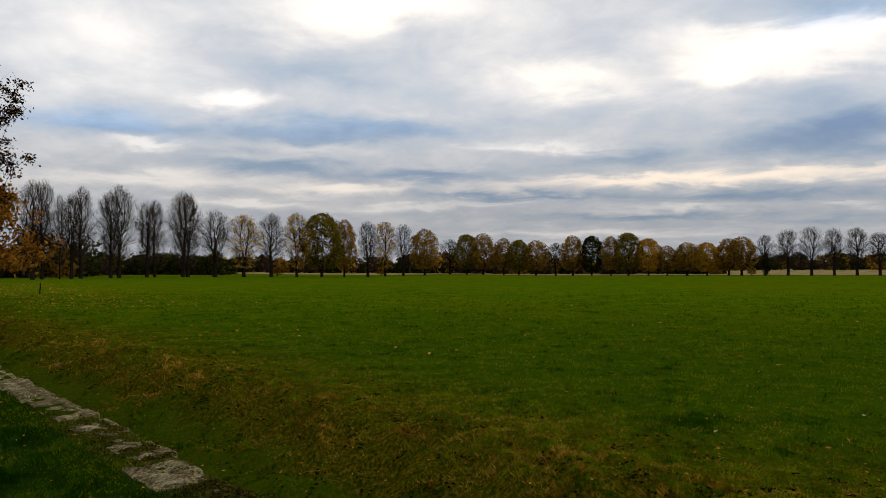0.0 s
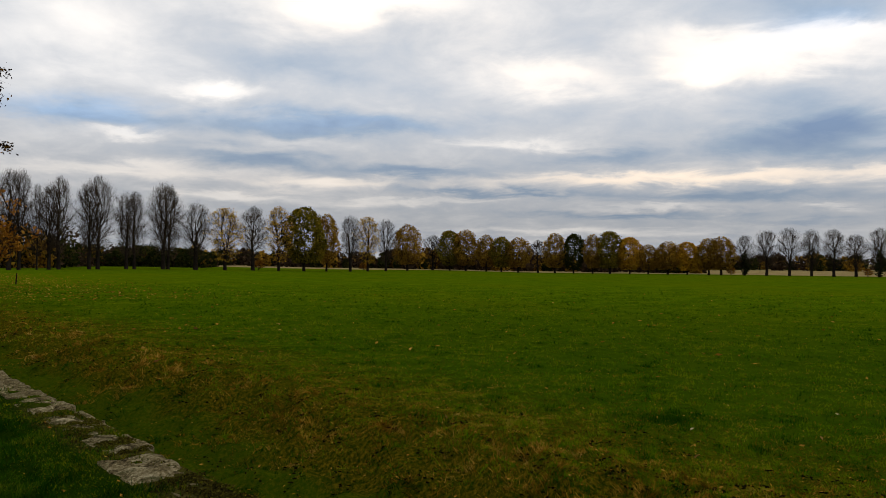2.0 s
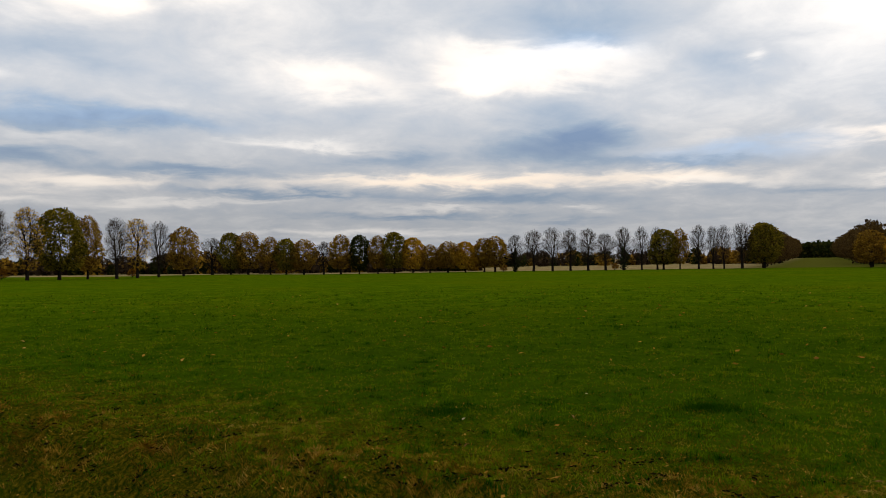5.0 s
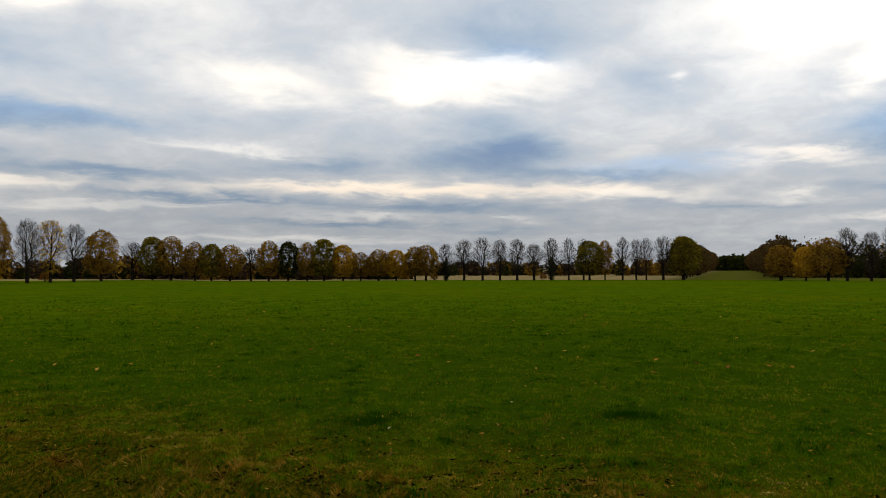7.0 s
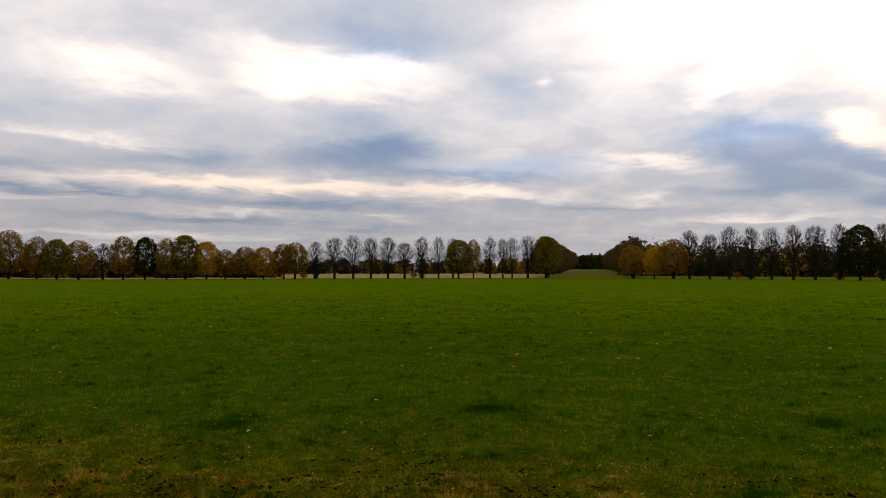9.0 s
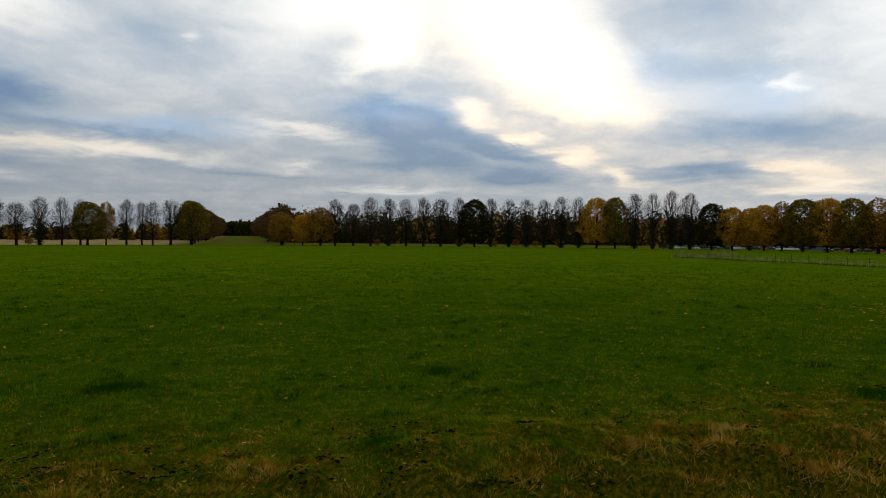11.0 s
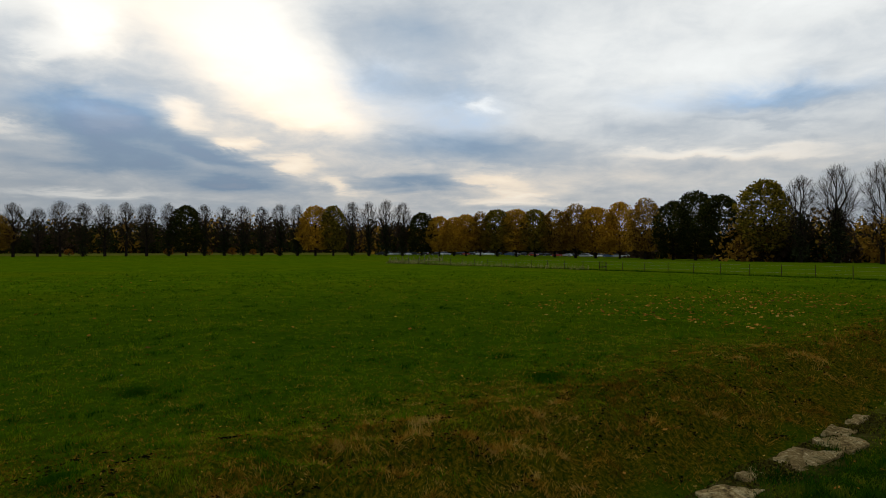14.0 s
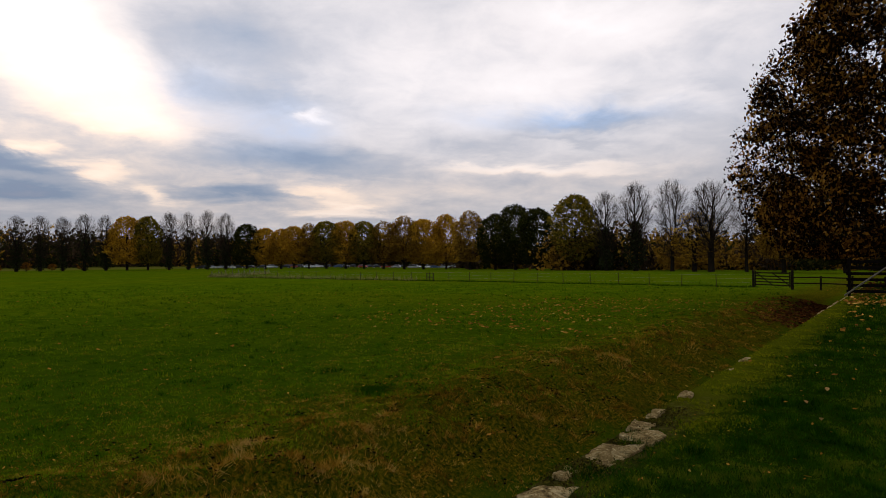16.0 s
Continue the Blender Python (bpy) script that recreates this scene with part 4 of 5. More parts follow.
def build_wall():
    rng = np.random.default_rng(7)
    turn = Matrix.Rotation(math.atan2(EAST.y, EAST.x), 4, "Z")
    core = box(WALL_RIGHT - WALL_LEFT, 0.30, 1.62, (0, 0, 0))
    wall = part("wall_sunk", core, MASONRY)
    wall.matrix_basis = Matrix.Translation(world_at((WALL_LEFT + WALL_RIGHT) / 2, 2.29, -0.93)) @ turn
    tagged(wall, "low sunk retaining wall of rough stone", "wall", kind="structure")
    inverse = wall.matrix_basis.inverted()

    def stone(length, width, thick, rough=0.045, worn=0.008, material=None):
        """A rough slab: a ragged outline and a top that has flaked into thin ledges."""
        nu, nv = max(5, round(length / 0.06)), max(4, round(width / 0.06))
        ph = rng.uniform(0, 6.3, 6)
        verts, faces = [], []
        skew = rng.uniform(-0.28, 0.28, 3) if material else (0.0, 0.0, 0.0)
        edge_u, edge_v = rng.uniform(1 - rough * 1.6, 1.0, (2, nv + 1)), rng.uniform(1 - rough * 2.2, 1.0, (2, nu + 1))
        for j in range(nv + 1):
            for i in range(nu + 1):
                u, v = 2 * i / nu - 1, 2 * j / nv - 1
                x = length / 2 * u * (1 - (1 - edge_u[int(u > 0)][j]) * u * u) * (1 - 0.8 * rough * v ** 4)
                y = width / 2 * v * (1 - (1 - edge_v[int(v > 0)][i]) * v * v) * (1 - 0.8 * rough * u ** 4)
                bed = 0.6 * math.sin(9 * x + 5 * y + ph[0]) + 0.5 * math.sin(17 * y - 6 * x + ph[1]) + 0.4 * math.sin(23 * x + ph[2]) * math.sin(19 * y + ph[3])
                z = 0.011 * math.floor(1.6 * bed + 0.5) + rng.normal() * 0.003 - worn * max(abs(u), abs(v)) ** 8
                verts.append((x * (1 + skew[0] * v) + skew[2] * y, y * (1 + skew[1] * u), z))
        w = nu + 1
        faces = [(j * w + i, j * w + i + 1, (j + 1) * w + i + 1, (j + 1) * w + i) for j in range(nv) for i in range(nu)]
        rim = list(range(w)) + [j * w + nu for j in range(1, nv + 1)] + [nv * w + i for i in range(nu - 1, -1, -1)] + [j * w for j in range(nv - 1, 0, -1)]
        base = len(verts)
        verts += [(verts[k][0], verts[k][1], -thick) for k in rim]
        faces += [(rim[k], base + k, base + (k + 1) % len(rim), rim[(k + 1) % len(rim)]) for k in range(len(rim))]
        me = bpy.data.meshes.new("coping_stone")
        me.from_pydata(verts, [], faces)
        me.materials.append(material or STONE)
        return me

    def lay(me, s, n, z, spin=0.0):
        ob = new("coping_stone", me)
        ob.parent = wall
        ob.matrix_basis = inverse @ (Matrix.Translation(world_at(s, n, z)) @ turn @ pose(0, 0, 0, rng.normal() * 0.9, rng.normal() * 0.9, spin + rng.normal() * 2.5))

    slabs = [(l + 0.026, stone(l, w, 0.13, 0.035)) for l, w in ((0.22, 0.44), (0.34, 0.42), (0.46, 0.45), (0.18, 0.40), (0.28, 0.44), (0.40, 0.42), (0.60, 0.43))]
    rubble = [(l + 0.12, stone(l, w, 0.13, 0.07, material=STONE_PALE)) for l, w in ((0.34, 0.24), (0.46, 0.30), (0.55, 0.34), (0.28, 0.2), (0.4, 0.28))]
    s = WALL_LEFT
    while s < WALL_RIGHT - 0.6:
        kinds = rubble if s > 0 else slabs
        length, me = kinds[int(rng.integers(len(kinds)))]
        s += length / 2
        # bare slabs along the old stretch, elsewhere the turf has crept over them
        bare = -44 < s < -7.7
        half_bare = -7.7 < s < -6.0 and rng.uniform(0, 1) < 0.75
        if half_bare or not (-8.0 < s < -3.2 or 3.2 < s < 21):
            lay(me, s, (2.25 if s < 0 else 2.36) + rng.normal() * 0.012, 0.017 + rng.normal() * 0.014 if bare else 0.010 if half_bare else -0.05)
        s += length / 2
    # the single stones that still show between the moss beside the terrace
    for s, n, length, width, z in ((-5.38, 2.13, 0.74, 0.46, 0.012), (-4.52, 2.22, 0.6, 0.34, -0.03), (-3.9, 2.2, 0.5, 0.4, 0.0),
                                   (4.82, 2.2, 0.46, 0.3, 0.01), (5.33, 2.29, 0.34, 0.14, 0.012), (5.97, 2.20, 0.54, 0.32, 0.022), (6.64, 2.15, 0.46, 0.34, 0.024), (6.95, 2.30, 0.38, 0.2, 0.03), (7.55, 2.36, 0.42, 0.14, 0.012),
                                   (8.68, 2.38, 0.3, 0.16, 0.02), (10.77, 2.41, 0.16, 0.1, 0.01), (11.85, 2.46, 0.44, 0.12, 0.01)):
        lay(stone(length * (0.98 if s < 0 else 1.05), width, 0.13, 0.035 if s < 0 else 0.06, material=None if s < 0 else STONE_PALE), s, min(n, 2.34), z * 0.6 + (0.010 if s < 0 else 0.012))
    return wall


build_wall()


# ---------- fences, gate, stile ----------
def stand(ob, x, y, turn=0.0, lean=(0, 0), z=0.0):
    ob.matrix_basis = pose(x, y, at_ground(x, y) + z, lean[0], lean[1], turn)
    return ob


def fence_post(tall, r):
    t = Tubes()
    t.add([Vector((0, 0, -0.3)), Vector((0, 0, tall * 0.5)), Vector((0, 0, tall)), Vector((0, 0, tall + 0.02))], [r, r, r * 0.95, r * 0.3], 7)
    return t


def build_fence(name, label, a, b, spacing, tall, r, wood, wires, thick=0.003):
    """Posts from a to b with strained wires between them, one thing."""
    rng = np.random.default_rng(int(abs(a[0] * 10)))
    fence = tagged(new(name), label, "fence")
    fence.matrix_basis = pose(a[0], a[1], at_ground(*a))
    run = math.hypot(b[0] - a[0], b[1] - a[1])
    count = max(2, round(run / spacing) + 1)
    t = fence_post(tall, r)
    first = mesh_object("post", t.v, t.f, wood, fence)
    for i in range(count):
        f = i / (count - 1)
        x, y = a[0] + (b[0] - a[0]) * f, a[1] + (b[1] - a[1]) * f
        ob = first if i == 0 else new("post", first.data)
        ob.parent = fence
        ob.matrix_basis = pose(x - a[0], y - a[1], at_ground(x, y) - at_ground(*a), rng.normal() * 2, rng.normal() * 2, rng.uniform(0, 360)) @ Matrix.Diagonal((1, 1, rng.uniform(0.93, 1.05), 1))
    for h in wires:
        w = Tubes()
        pts = []
        for i in range(count):
            f = i / (count - 1)
            x, y = a[0] + (b[0] - a[0]) * f, a[1] + (b[1] - a[1]) * f
            pts.append(Vector((x - a[0], y - a[1], at_ground(x, y) - at_ground(*a) + h * tall)))
        w.add(pts, [thick] * len(pts), 3 if thick < 0.01 else 6)
        mesh_object("wire" if thick < 0.01 else "rail", w.v, w.f, WIRE if thick < 0.01 else wood, fence)
    return fence


CORNER, GATE_A, GATE_B = (117.2, 14.0), (50.4, -36.5), (46.6, -37.1)
build_fence("wire_fence", "long fence of dark timber posts and thin wire across the field", CORNER, GATE_A, 3.0, 1.05, 0.034, POST_WOOD, (0.35, 0.65, 0.95))
build_fence("wire_fence", "short return of pale timber posts and wire", CORNER, heading(87.5, 148), 3.2, 1.1, 0.06, PALE_WOOD, (0.35, 0.65, 0.95))
build_fence("rail_fence", "old low fence of dark posts and two rails beside the gate", GATE_B, (33.5, -41.0), 2.4, 1.1, 0.07, OLD_WOOD, (0.45, 0.85), 0.045)


def build_gate():
    gate = tagged(new("field_gate"), "closed dark timber five-bar field gate between two posts", "gate")
    dx, dy = GATE_B[0] - GATE_A[0], GATE_B[1] - GATE_A[1]
    span = math.hypot(dx, dy)
    stand(gate, *GATE_A, math.degrees(math.atan2(dy, dx)))
    for x, tall in ((0, 1.4), (span, 1.45)):
        part("gate_post", box(0.16, 0.16, tall + 0.3, (x, 0, (tall - 0.3) / 2), 0.02), OLD_WOOD, gate)
    for z in (0.25, 0.48, 0.71, 0.94, 1.2):
        part("bar", box(span - 0.35, 0.035, 0.09, (span / 2, 0, z), 0.005), OLD_WOOD, gate)
    for x in (0.22, span - 0.22):
        part("stile", box(0.09, 0.06, 1.2, (x, 0, 0.72), 0.005), OLD_WOOD, gate)
    for x0, x1 in ((0.25, span / 2), (span - 0.25, span / 2)):
        run = math.hypot(x1 - x0, 0.95)
        part("brace", box(run, 0.03, 0.08, ((x0 + x1) / 2, 0.035, 0.72), 0.004, Matrix.Rotation(-math.atan2(-0.95, x1 - x0) if x1 > x0 else math.atan2(0.95, x0 - x1), 4, "Y")), OLD_WOOD, gate)
    return gate


def build_stile():
    x, y = 78.9, -14.9
    st = tagged(new("stile"), "small timber stile with two rails in the wire fence", "stile")
    stand(st, x, y, math.degrees(math.atan2(GATE_A[1] - CORNER[1], GATE_A[0] - CORNER[0])))
    for px in (-0.5, 0.5):
        part("stile_post", box(0.08, 0.08, 1.25, (px, 0, 0.32), 0.01), POST_WOOD, st)
    for z in (0.45, 0.82):
        part("rail", box(1.1, 0.035, 0.06, (0, 0.08, z), 0.006), POST_WOOD, st)
    part("step", box(0.35, 0.9, 0.05, (0, 0, 0.35), 0.008), POST_WOOD, st)


def build_barrier():
    """The end of the sunk wall: a dark slatted hurdle with a pale pole leaning across it."""
    x, y = 22.6, -20.4
    hurdle = tagged(new("timber_hurdle"), "dark slatted timber hurdle under the chestnut tree", "fence")
    stand(hurdle, x, y, -138)
    for px in (0, 1.6, 3.2):
        part("post", box(0.10, 0.10, 1.7, (px, 0, 0.6), 0.01), SHADED_WOOD, hurdle)
    for i in range(6):
        part("rail", box(3.4, 0.03, 0.11, (1.6, 0.06, 0.18 + 0.22 * i), 0.006), SHADED_WOOD, hurdle)
    t = Tubes()
    t.add([Vector((-0.15, -0.1, 0.02)), Vector((0.8, -0.11, 0.78)), Vector((2.0, -0.12, 1.72))], [0.034, 0.032, 0.028], 8)
    part_pole = mesh_object("leaning_pole", t.v, t.f, PALE_WOOD, hurdle, "grey weathered pole", smooth=True)
    return part_pole


build_gate()
build_stile()
build_barrier()
t = fence_post(0.95, 0.055)
lone = mesh_object("fence_post", t.v, t.f, OLD_WOOD)
tagged(lone, "short weathered timber post standing alone in the grass", "post")
stand(lone, -36.2, 61.6, 0, (0, 4))


# ---------- parked cars ----------
def make_car(paint, label, van=False):
    car = tagged(new("van" if van else "car"), label, "car", "cars in the car park")
    h = 1.9 if van else 1.45
    low = [(-2.1, 0.35), (-2.12, 0.75), (-1.9, 0.92), (-0.9, 0.97), (1.0, 1.0), (2.0, 0.95), (2.12, 0.6), (2.08, 0.32)]
    cab = [(-1.0, 0.95), (-0.35, h - 0.08), (0.0, h), (1.1, h - 0.02), (1.5, h - 0.12), (1.95, 0.96)]

    def prism(profile, half, taper):
        bm = bmesh.new()
        rows = []
        top = max(z for _, z in profile)
        for side in (-1, 1):
            rows.append([bm.verts.new((x, side * (half - taper * (z - 0.9 if z > 0.9 else 0) / max(top - 0.9, 0.1)), z)) for x, z in profile])
        k = len(profile)
        bm.faces.new(rows[0])
        bm.faces.new(list(reversed(rows[1])))
        for i in range(k):
            bm.faces.new((rows[0][i], rows[1][i], rows[1][(i + 1) % k], rows[0][(i + 1) % k]))
        bmesh.ops.recalc_face_normals(bm, faces=bm.faces[:])
        return bm
    part("body", prism(low, 0.86, 0.0), PAINT[paint], car)
    part("windows", prism(cab, 0.80, 0.14), GLASS, car, "dark window glass")
    part("roof", box(1.55, 1.3, 0.06, (0.6, 0, h), 0.02), PAINT[paint], car)
    for x in (-1.3, 1.3):
        for y in (-0.8, 0.8):
            t = Tubes()
            t.add([Vector((x, y - 0.1, 0.32)), Vector((x, y - 0.099, 0.32)), Vector((x, y + 0.099, 0.32)), Vector((x, y + 0.1, 0.32))], [0.05, 0.32, 0.32, 0.05], 12)
            wheel = mesh_object("wheel", t.v, t.f, RUBBER, car)
            t = Tubes()
            w = math.copysign(0.102, y)
            t.add([Vector((x, y + w * 0.9, 0.32)), Vector((x, y + w, 0.32)), Vector((x, y + w * 1.05, 0.32))], [0.2, 0.2, 0.04], 10)
            mesh_object("rim", t.v, t.f, PAINT["silver"], wheel, "grey metal rim")
    for y in (-0.6, 0.6):
        part("headlight", box(0.08, 0.3, 0.14, (-2.1, y, 0.72), 0.02), LAMP, car, "clear headlight")
        part("tail_light", box(0.06, 0.22, 0.2, (2.1, y, 0.78), 0.02), PAINT["red"], car, "red tail light")
    part("bumper", box(0.12, 1.6, 0.16, (-2.12, 0, 0.45), 0.03), RUBBER, car, "dark bumper")
    return car


def park_cars():
    rng = np.random.default_rng(31)
    made = {}
    colours = ["white", "silver", "black", "white", "red", "black", "blue", "white", "silver", "black"]
    for i in range(30):
        paint = colours[int(rng.integers(len(colours)))]
        az = 82.5 + 20.5 * (i + rng.uniform(-0.35, 0.35)) / 30
        x, y = heading(az, 292 + (i % 3) * 5 + rng.uniform(-2, 2))
        m = pose(x, y, at_ground(x, y), 0, 0, -az + 90 + rng.choice([90, 90, 60, 270, 245]) + rng.normal() * 6)
        if paint in made:
            copy_thing(made[paint], m)
        else:
            made[paint] = make_car(paint, paint + " car parked on grass beneath autumn trees")
            made[paint].matrix_basis = m
    for az, d in ((117.6, 205),):
        x, y = heading(az, d)
        copy_thing(made["white"], pose(x, y, at_ground(x, y), 0, 0, -az + 175))


park_cars()


# ---------- grass, fallen leaves ----------
def blades(rng, x, y, z, tall, wide, lean):
    """One pointed blade for every root; the nine blades of a tuft lean much the same way."""
    n = len(x)
    root = np.stack([x, y, z - 0.01], 1)
    q = rng.uniform(0, 2 * math.pi, n)
    side = np.stack([np.cos(q), np.sin(q), np.zeros(n)], 1) * (wide / 2)[:, None]
    p = np.repeat(rng.uniform(0, 2 * math.pi, n // 9 + 1), 9)[:n] + rng.normal(size=n) * 0.8
    tip = root + np.stack([np.cos(p) * lean, np.sin(p) * lean, tall], 1)
    return np.stack([root - side, root + side, tip], 1).reshape(-1, 3)


def scatter(rng, count, az0, az1, d0, d1, clump):
    """Roots in tufts of nine, closer together near the terrace."""
    tufts = count // 9
    az = np.radians(rng.uniform(az0, az1, tufts))
    d = d0 * (d1 / d0) ** rng.uniform(0, 1, tufts)
    x, y = d * np.sin(az), d * np.cos(az)
    x, y = np.repeat(x, 9), np.repeat(y, 9)
    g = clump * np.repeat(rng.uniform(0.4, 1.2, tufts), 9) * (0.6 + np.repeat(d, 9) / 14)
    return x + rng.normal(size=len(x)) * g, y + rng.normal(size=len(x)) * g


def along_out(x, y):
    return x * EAST.x + y * EAST.y, x * OUT.x + y * OUT.y


def build_grass():
    rng = np.random.default_rng(11)
    x, y = scatter(rng, 590000, -36, 128, 5.6, 90, 0.05)
    s, n = along_out(x, y)
    d = np.hypot(x, y)
    keep = (rng.uniform(0, 1, len(x)) < smooth(5.0, 7.2, n)) & (d > 5) & (rng.uniform(0, 1, len(x)) > smooth(30, 90, d))
    x, y, d, s, n = x[keep], y[keep], d[keep], s[keep], n[keep]
    z = height(s, n)
    k = 0.5 + d / 16
    ob = soup("grass", blades(rng, x, y, z, rng.uniform(0.025, 0.08, len(x)) * (0.8 + d / 45) * (0.5 + 1.1 * (np.sin(x * 2.3 + 2 * np.sin(y * 1.7)) * np.sin(y * 2.9 + 1.5 * np.sin(x * 1.3))) ** 2), 0.011 * k * rng.uniform(0.7, 1.5, len(x)), rng.uniform(0.01, 0.06, len(x)) * (0.8 + d / 40)), 3, BLADE)
    tagged(ob, "short green parkland grass of the open field", "grass", kind="stuff")

    x, y = scatter(rng, 200000, -46, -17, 3.8, 40, 0.045)
    x2, y2 = scatter(rng, 270000, 98, 142, 3.6, 34, 0.045)
    # the turf round the spot where one stands
    x3, y3 = np.repeat(rng.uniform(-7, 7, 9000), 9), np.repeat(rng.uniform(-7, 7, 9000), 9)
    x3, y3 = x3 + rng.normal(size=len(x3)) * 0.05, y3 + rng.normal(size=len(x3)) * 0.05
    x, y = np.concatenate([x, x2, x3]), np.concatenate([y, y2, y3])
    s, n = along_out(x, y)
    keep = n < 2.38
    x, y, s, n = x[keep], y[keep], s[keep], n[keep]
    bare = ((s > -44) & (s < -7.9)) | ((s > -5.95) & (s < -3.6)) | ((s > 4.5) & (s < 7.8)) | ((s > 8.5) & (s < 8.85))
    ragged = 0.10 * np.sin(s * 5) + 0.07 * np.sin(s * 13 + 1) + np.where(s > 0, 0.14, np.where(s > -6, -0.08, 0.04)) + 0.05 * rng.normal(size=len(s))
    keep = ~(bare & (n > 2.0 + ragged) & (rng.uniform(0, 1, len(s)) < 0.9))
    x, y, s, n = x[keep], y[keep], s[keep], n[keep]
    d = np.hypot(x, y)
    k = 0.6 + d / 12
    z = height(s, n)
    tall = rng.uniform(0.02, 0.06, len(x)) * (0.8 + d / 40) * (0.6 + 0.8 * np.sin(s * 3.1 + np.sin(n * 4)) ** 2)
    mossy = rng.uniform(0, 1, len(x)) < smooth(1.35, 2.0, n + 0.2 * np.sin(s * 1.9)) * np.where(s > 0, 0.2 + 0.8 * smooth(5.5, 8.0, s), 0.6)
    wide, lean = 0.009 * k * rng.uniform(0.7, 1.4, len(x)), rng.uniform(0.01, 0.05, len(x))
    for pick, mat, label, category in ((~mossy, LAWN, "close-mown deep green grass of the terrace", "grass"), (mossy, MOSS, "yellow-green moss and turf creeping over the coping", "moss")):
        ob = soup(category, blades(rng, x[pick], y[pick], z[pick], tall[pick] * (0.6 if category == "moss" else 1.0), wide[pick], lean[pick]), 3, mat)
        tagged(ob, label, category, kind="stuff")

    # the ditch and its bank: arching tufts with dark gaps between them
    tufts, each = 39000, 15
    s0 = np.sinh(rng.uniform(-3.1, 3.0, tufts)) * 4.0
    n0 = rng.uniform(2.6, 11.5, tufts)
    clump = 0.5 + 0.5 * np.sin(s0 * 2.9 + 2 * np.sin(n0 * 2.3)) * np.sin(n0 * 3.7 + 1.4 * np.sin(s0 * 1.7))
    keep = rng.uniform(0, 1, tufts) < (0.42 + 0.85 * clump) * (1 - 0.7 * smooth(7.0, 10.5, n0))
    s0, n0, clump = s0[keep], n0[keep], clump[keep]
    ridge = np.exp(-((n0 - 6.1) / 1.3) ** 2)
    shift = 0.8 * smooth(4.0, -2.0, s0) - 0.2
    wander = 0.9 * np.sin(s0 * 0.8 + 1.1 * np.sin(n0 * 0.6)) + 0.6 * np.sin(s0 * 0.33 + 1)
    rise, fade = smooth(3.8 + shift, 5.4 + shift, n0 + 0.5 * np.sin(s0 * 1.1)), smooth(5.9, 11.0, n0 + wander)
    dead = rng.uniform(0, 1, len(s0)) < 0.04 + 0.9 * rise * (1 - 0.85 * fade) * (0.30 + 0.28 * smooth(-2.0, 4.0, s0) + 0.66 * clump)
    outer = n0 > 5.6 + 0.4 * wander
    far = 0.6 + np.hypot(s0, n0) / 14
    girth = rng.uniform(0.035, 0.10, len(s0)) * far
    tall0 = (0.026 + 0.085 * ridge * (0.1 + clump ** 1.6) + 0.03 * smooth(5.2, 4.0, n0) * clump) * rng.uniform(0.6, 1.4, len(s0))
    lay = rng.uniform(0, 2 * math.pi, len(s0))
    s0, n0, dead, outer, girth, tall0, lay, far = (np.repeat(v, each) for v in (s0, n0, dead, outer, girth, tall0, lay, far))
    m = len(s0)
    q, rad = rng.uniform(0, 2 * math.pi, m), np.abs(rng.normal(size=m)) * 0.8
    s, n = s0 + np.cos(q) * rad * girth, np.maximum(n0 + np.sin(q) * rad * girth, 2.5)
    x, y, z = s * EAST.x + n * OUT.x, s * EAST.y + n * OUT.y, height(s, n)
    tall = tall0 * rng.uniform(0.4, 1.15, m)
    out = tall * (0.25 + 0.7 * rad)
    root = np.stack([x, y, z - 0.01], 1)
    turn = np.stack([np.cos(q), np.sin(q), np.zeros(m)], 1)
    drape = np.stack([np.cos(lay), np.sin(lay), np.zeros(m)], 1) * tall0[:, None] * 0.6
    tip = root + turn * out[:, None] + drape + np.array([0, 0, 1.0]) * tall[:, None]
    across = rng.normal(size=(m, 3)) * np.array([1, 1, 0.2])
    across *= (0.0045 * far * rng.uniform(0.6, 1.5, m) / np.linalg.norm(across, axis=1))[:, None]
    tri = np.stack([root - across, root + across, tip], 1)
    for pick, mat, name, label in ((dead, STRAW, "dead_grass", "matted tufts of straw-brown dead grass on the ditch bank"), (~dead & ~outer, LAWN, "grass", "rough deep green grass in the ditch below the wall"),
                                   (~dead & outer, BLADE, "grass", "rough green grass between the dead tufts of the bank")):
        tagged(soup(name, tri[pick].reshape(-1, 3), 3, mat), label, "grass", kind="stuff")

    # dry stalks that thin out from the bank into the field
    count = 5500
    s = np.sinh(rng.uniform(-2.6, 2.4, count)) * 4.0
    n = 6.8 + np.abs(rng.normal(size=count)) * 4.0
    s, n = np.repeat(s, 5) + rng.normal(size=count * 5) * 0.06, np.repeat(n, 5) + rng.normal(size=count * 5) * 0.06
    x, y = s * EAST.x + n * OUT.x, s * EAST.y + n * OUT.y
    far = 0.6 + np.hypot(x, y) / 14
    ob = soup("dead_grass", blades(rng, x, y, height(s, n), rng.uniform(0.02, 0.06, len(s)), 0.008 * far, rng.uniform(0.02, 0.07, len(s))), 3, STRAW)
    tagged(ob, "thin dry grass stalks scattered in the field's turf", "grass", kind="stuff")

    # pale dry stems left standing along the fence's far corner
    f = np.concatenate([rng.uniform(0, 1, 1700) ** 1.6 * 0.55, -rng.uniform(0, 1, 1000)])
    end = heading(87.5, 148)
    x = np.where(f > 0, CORNER[0] + (GATE_A[0] - CORNER[0]) * f, CORNER[0] + (CORNER[0] - end[0]) * f) + rng.normal(size=len(f)) * 0.3
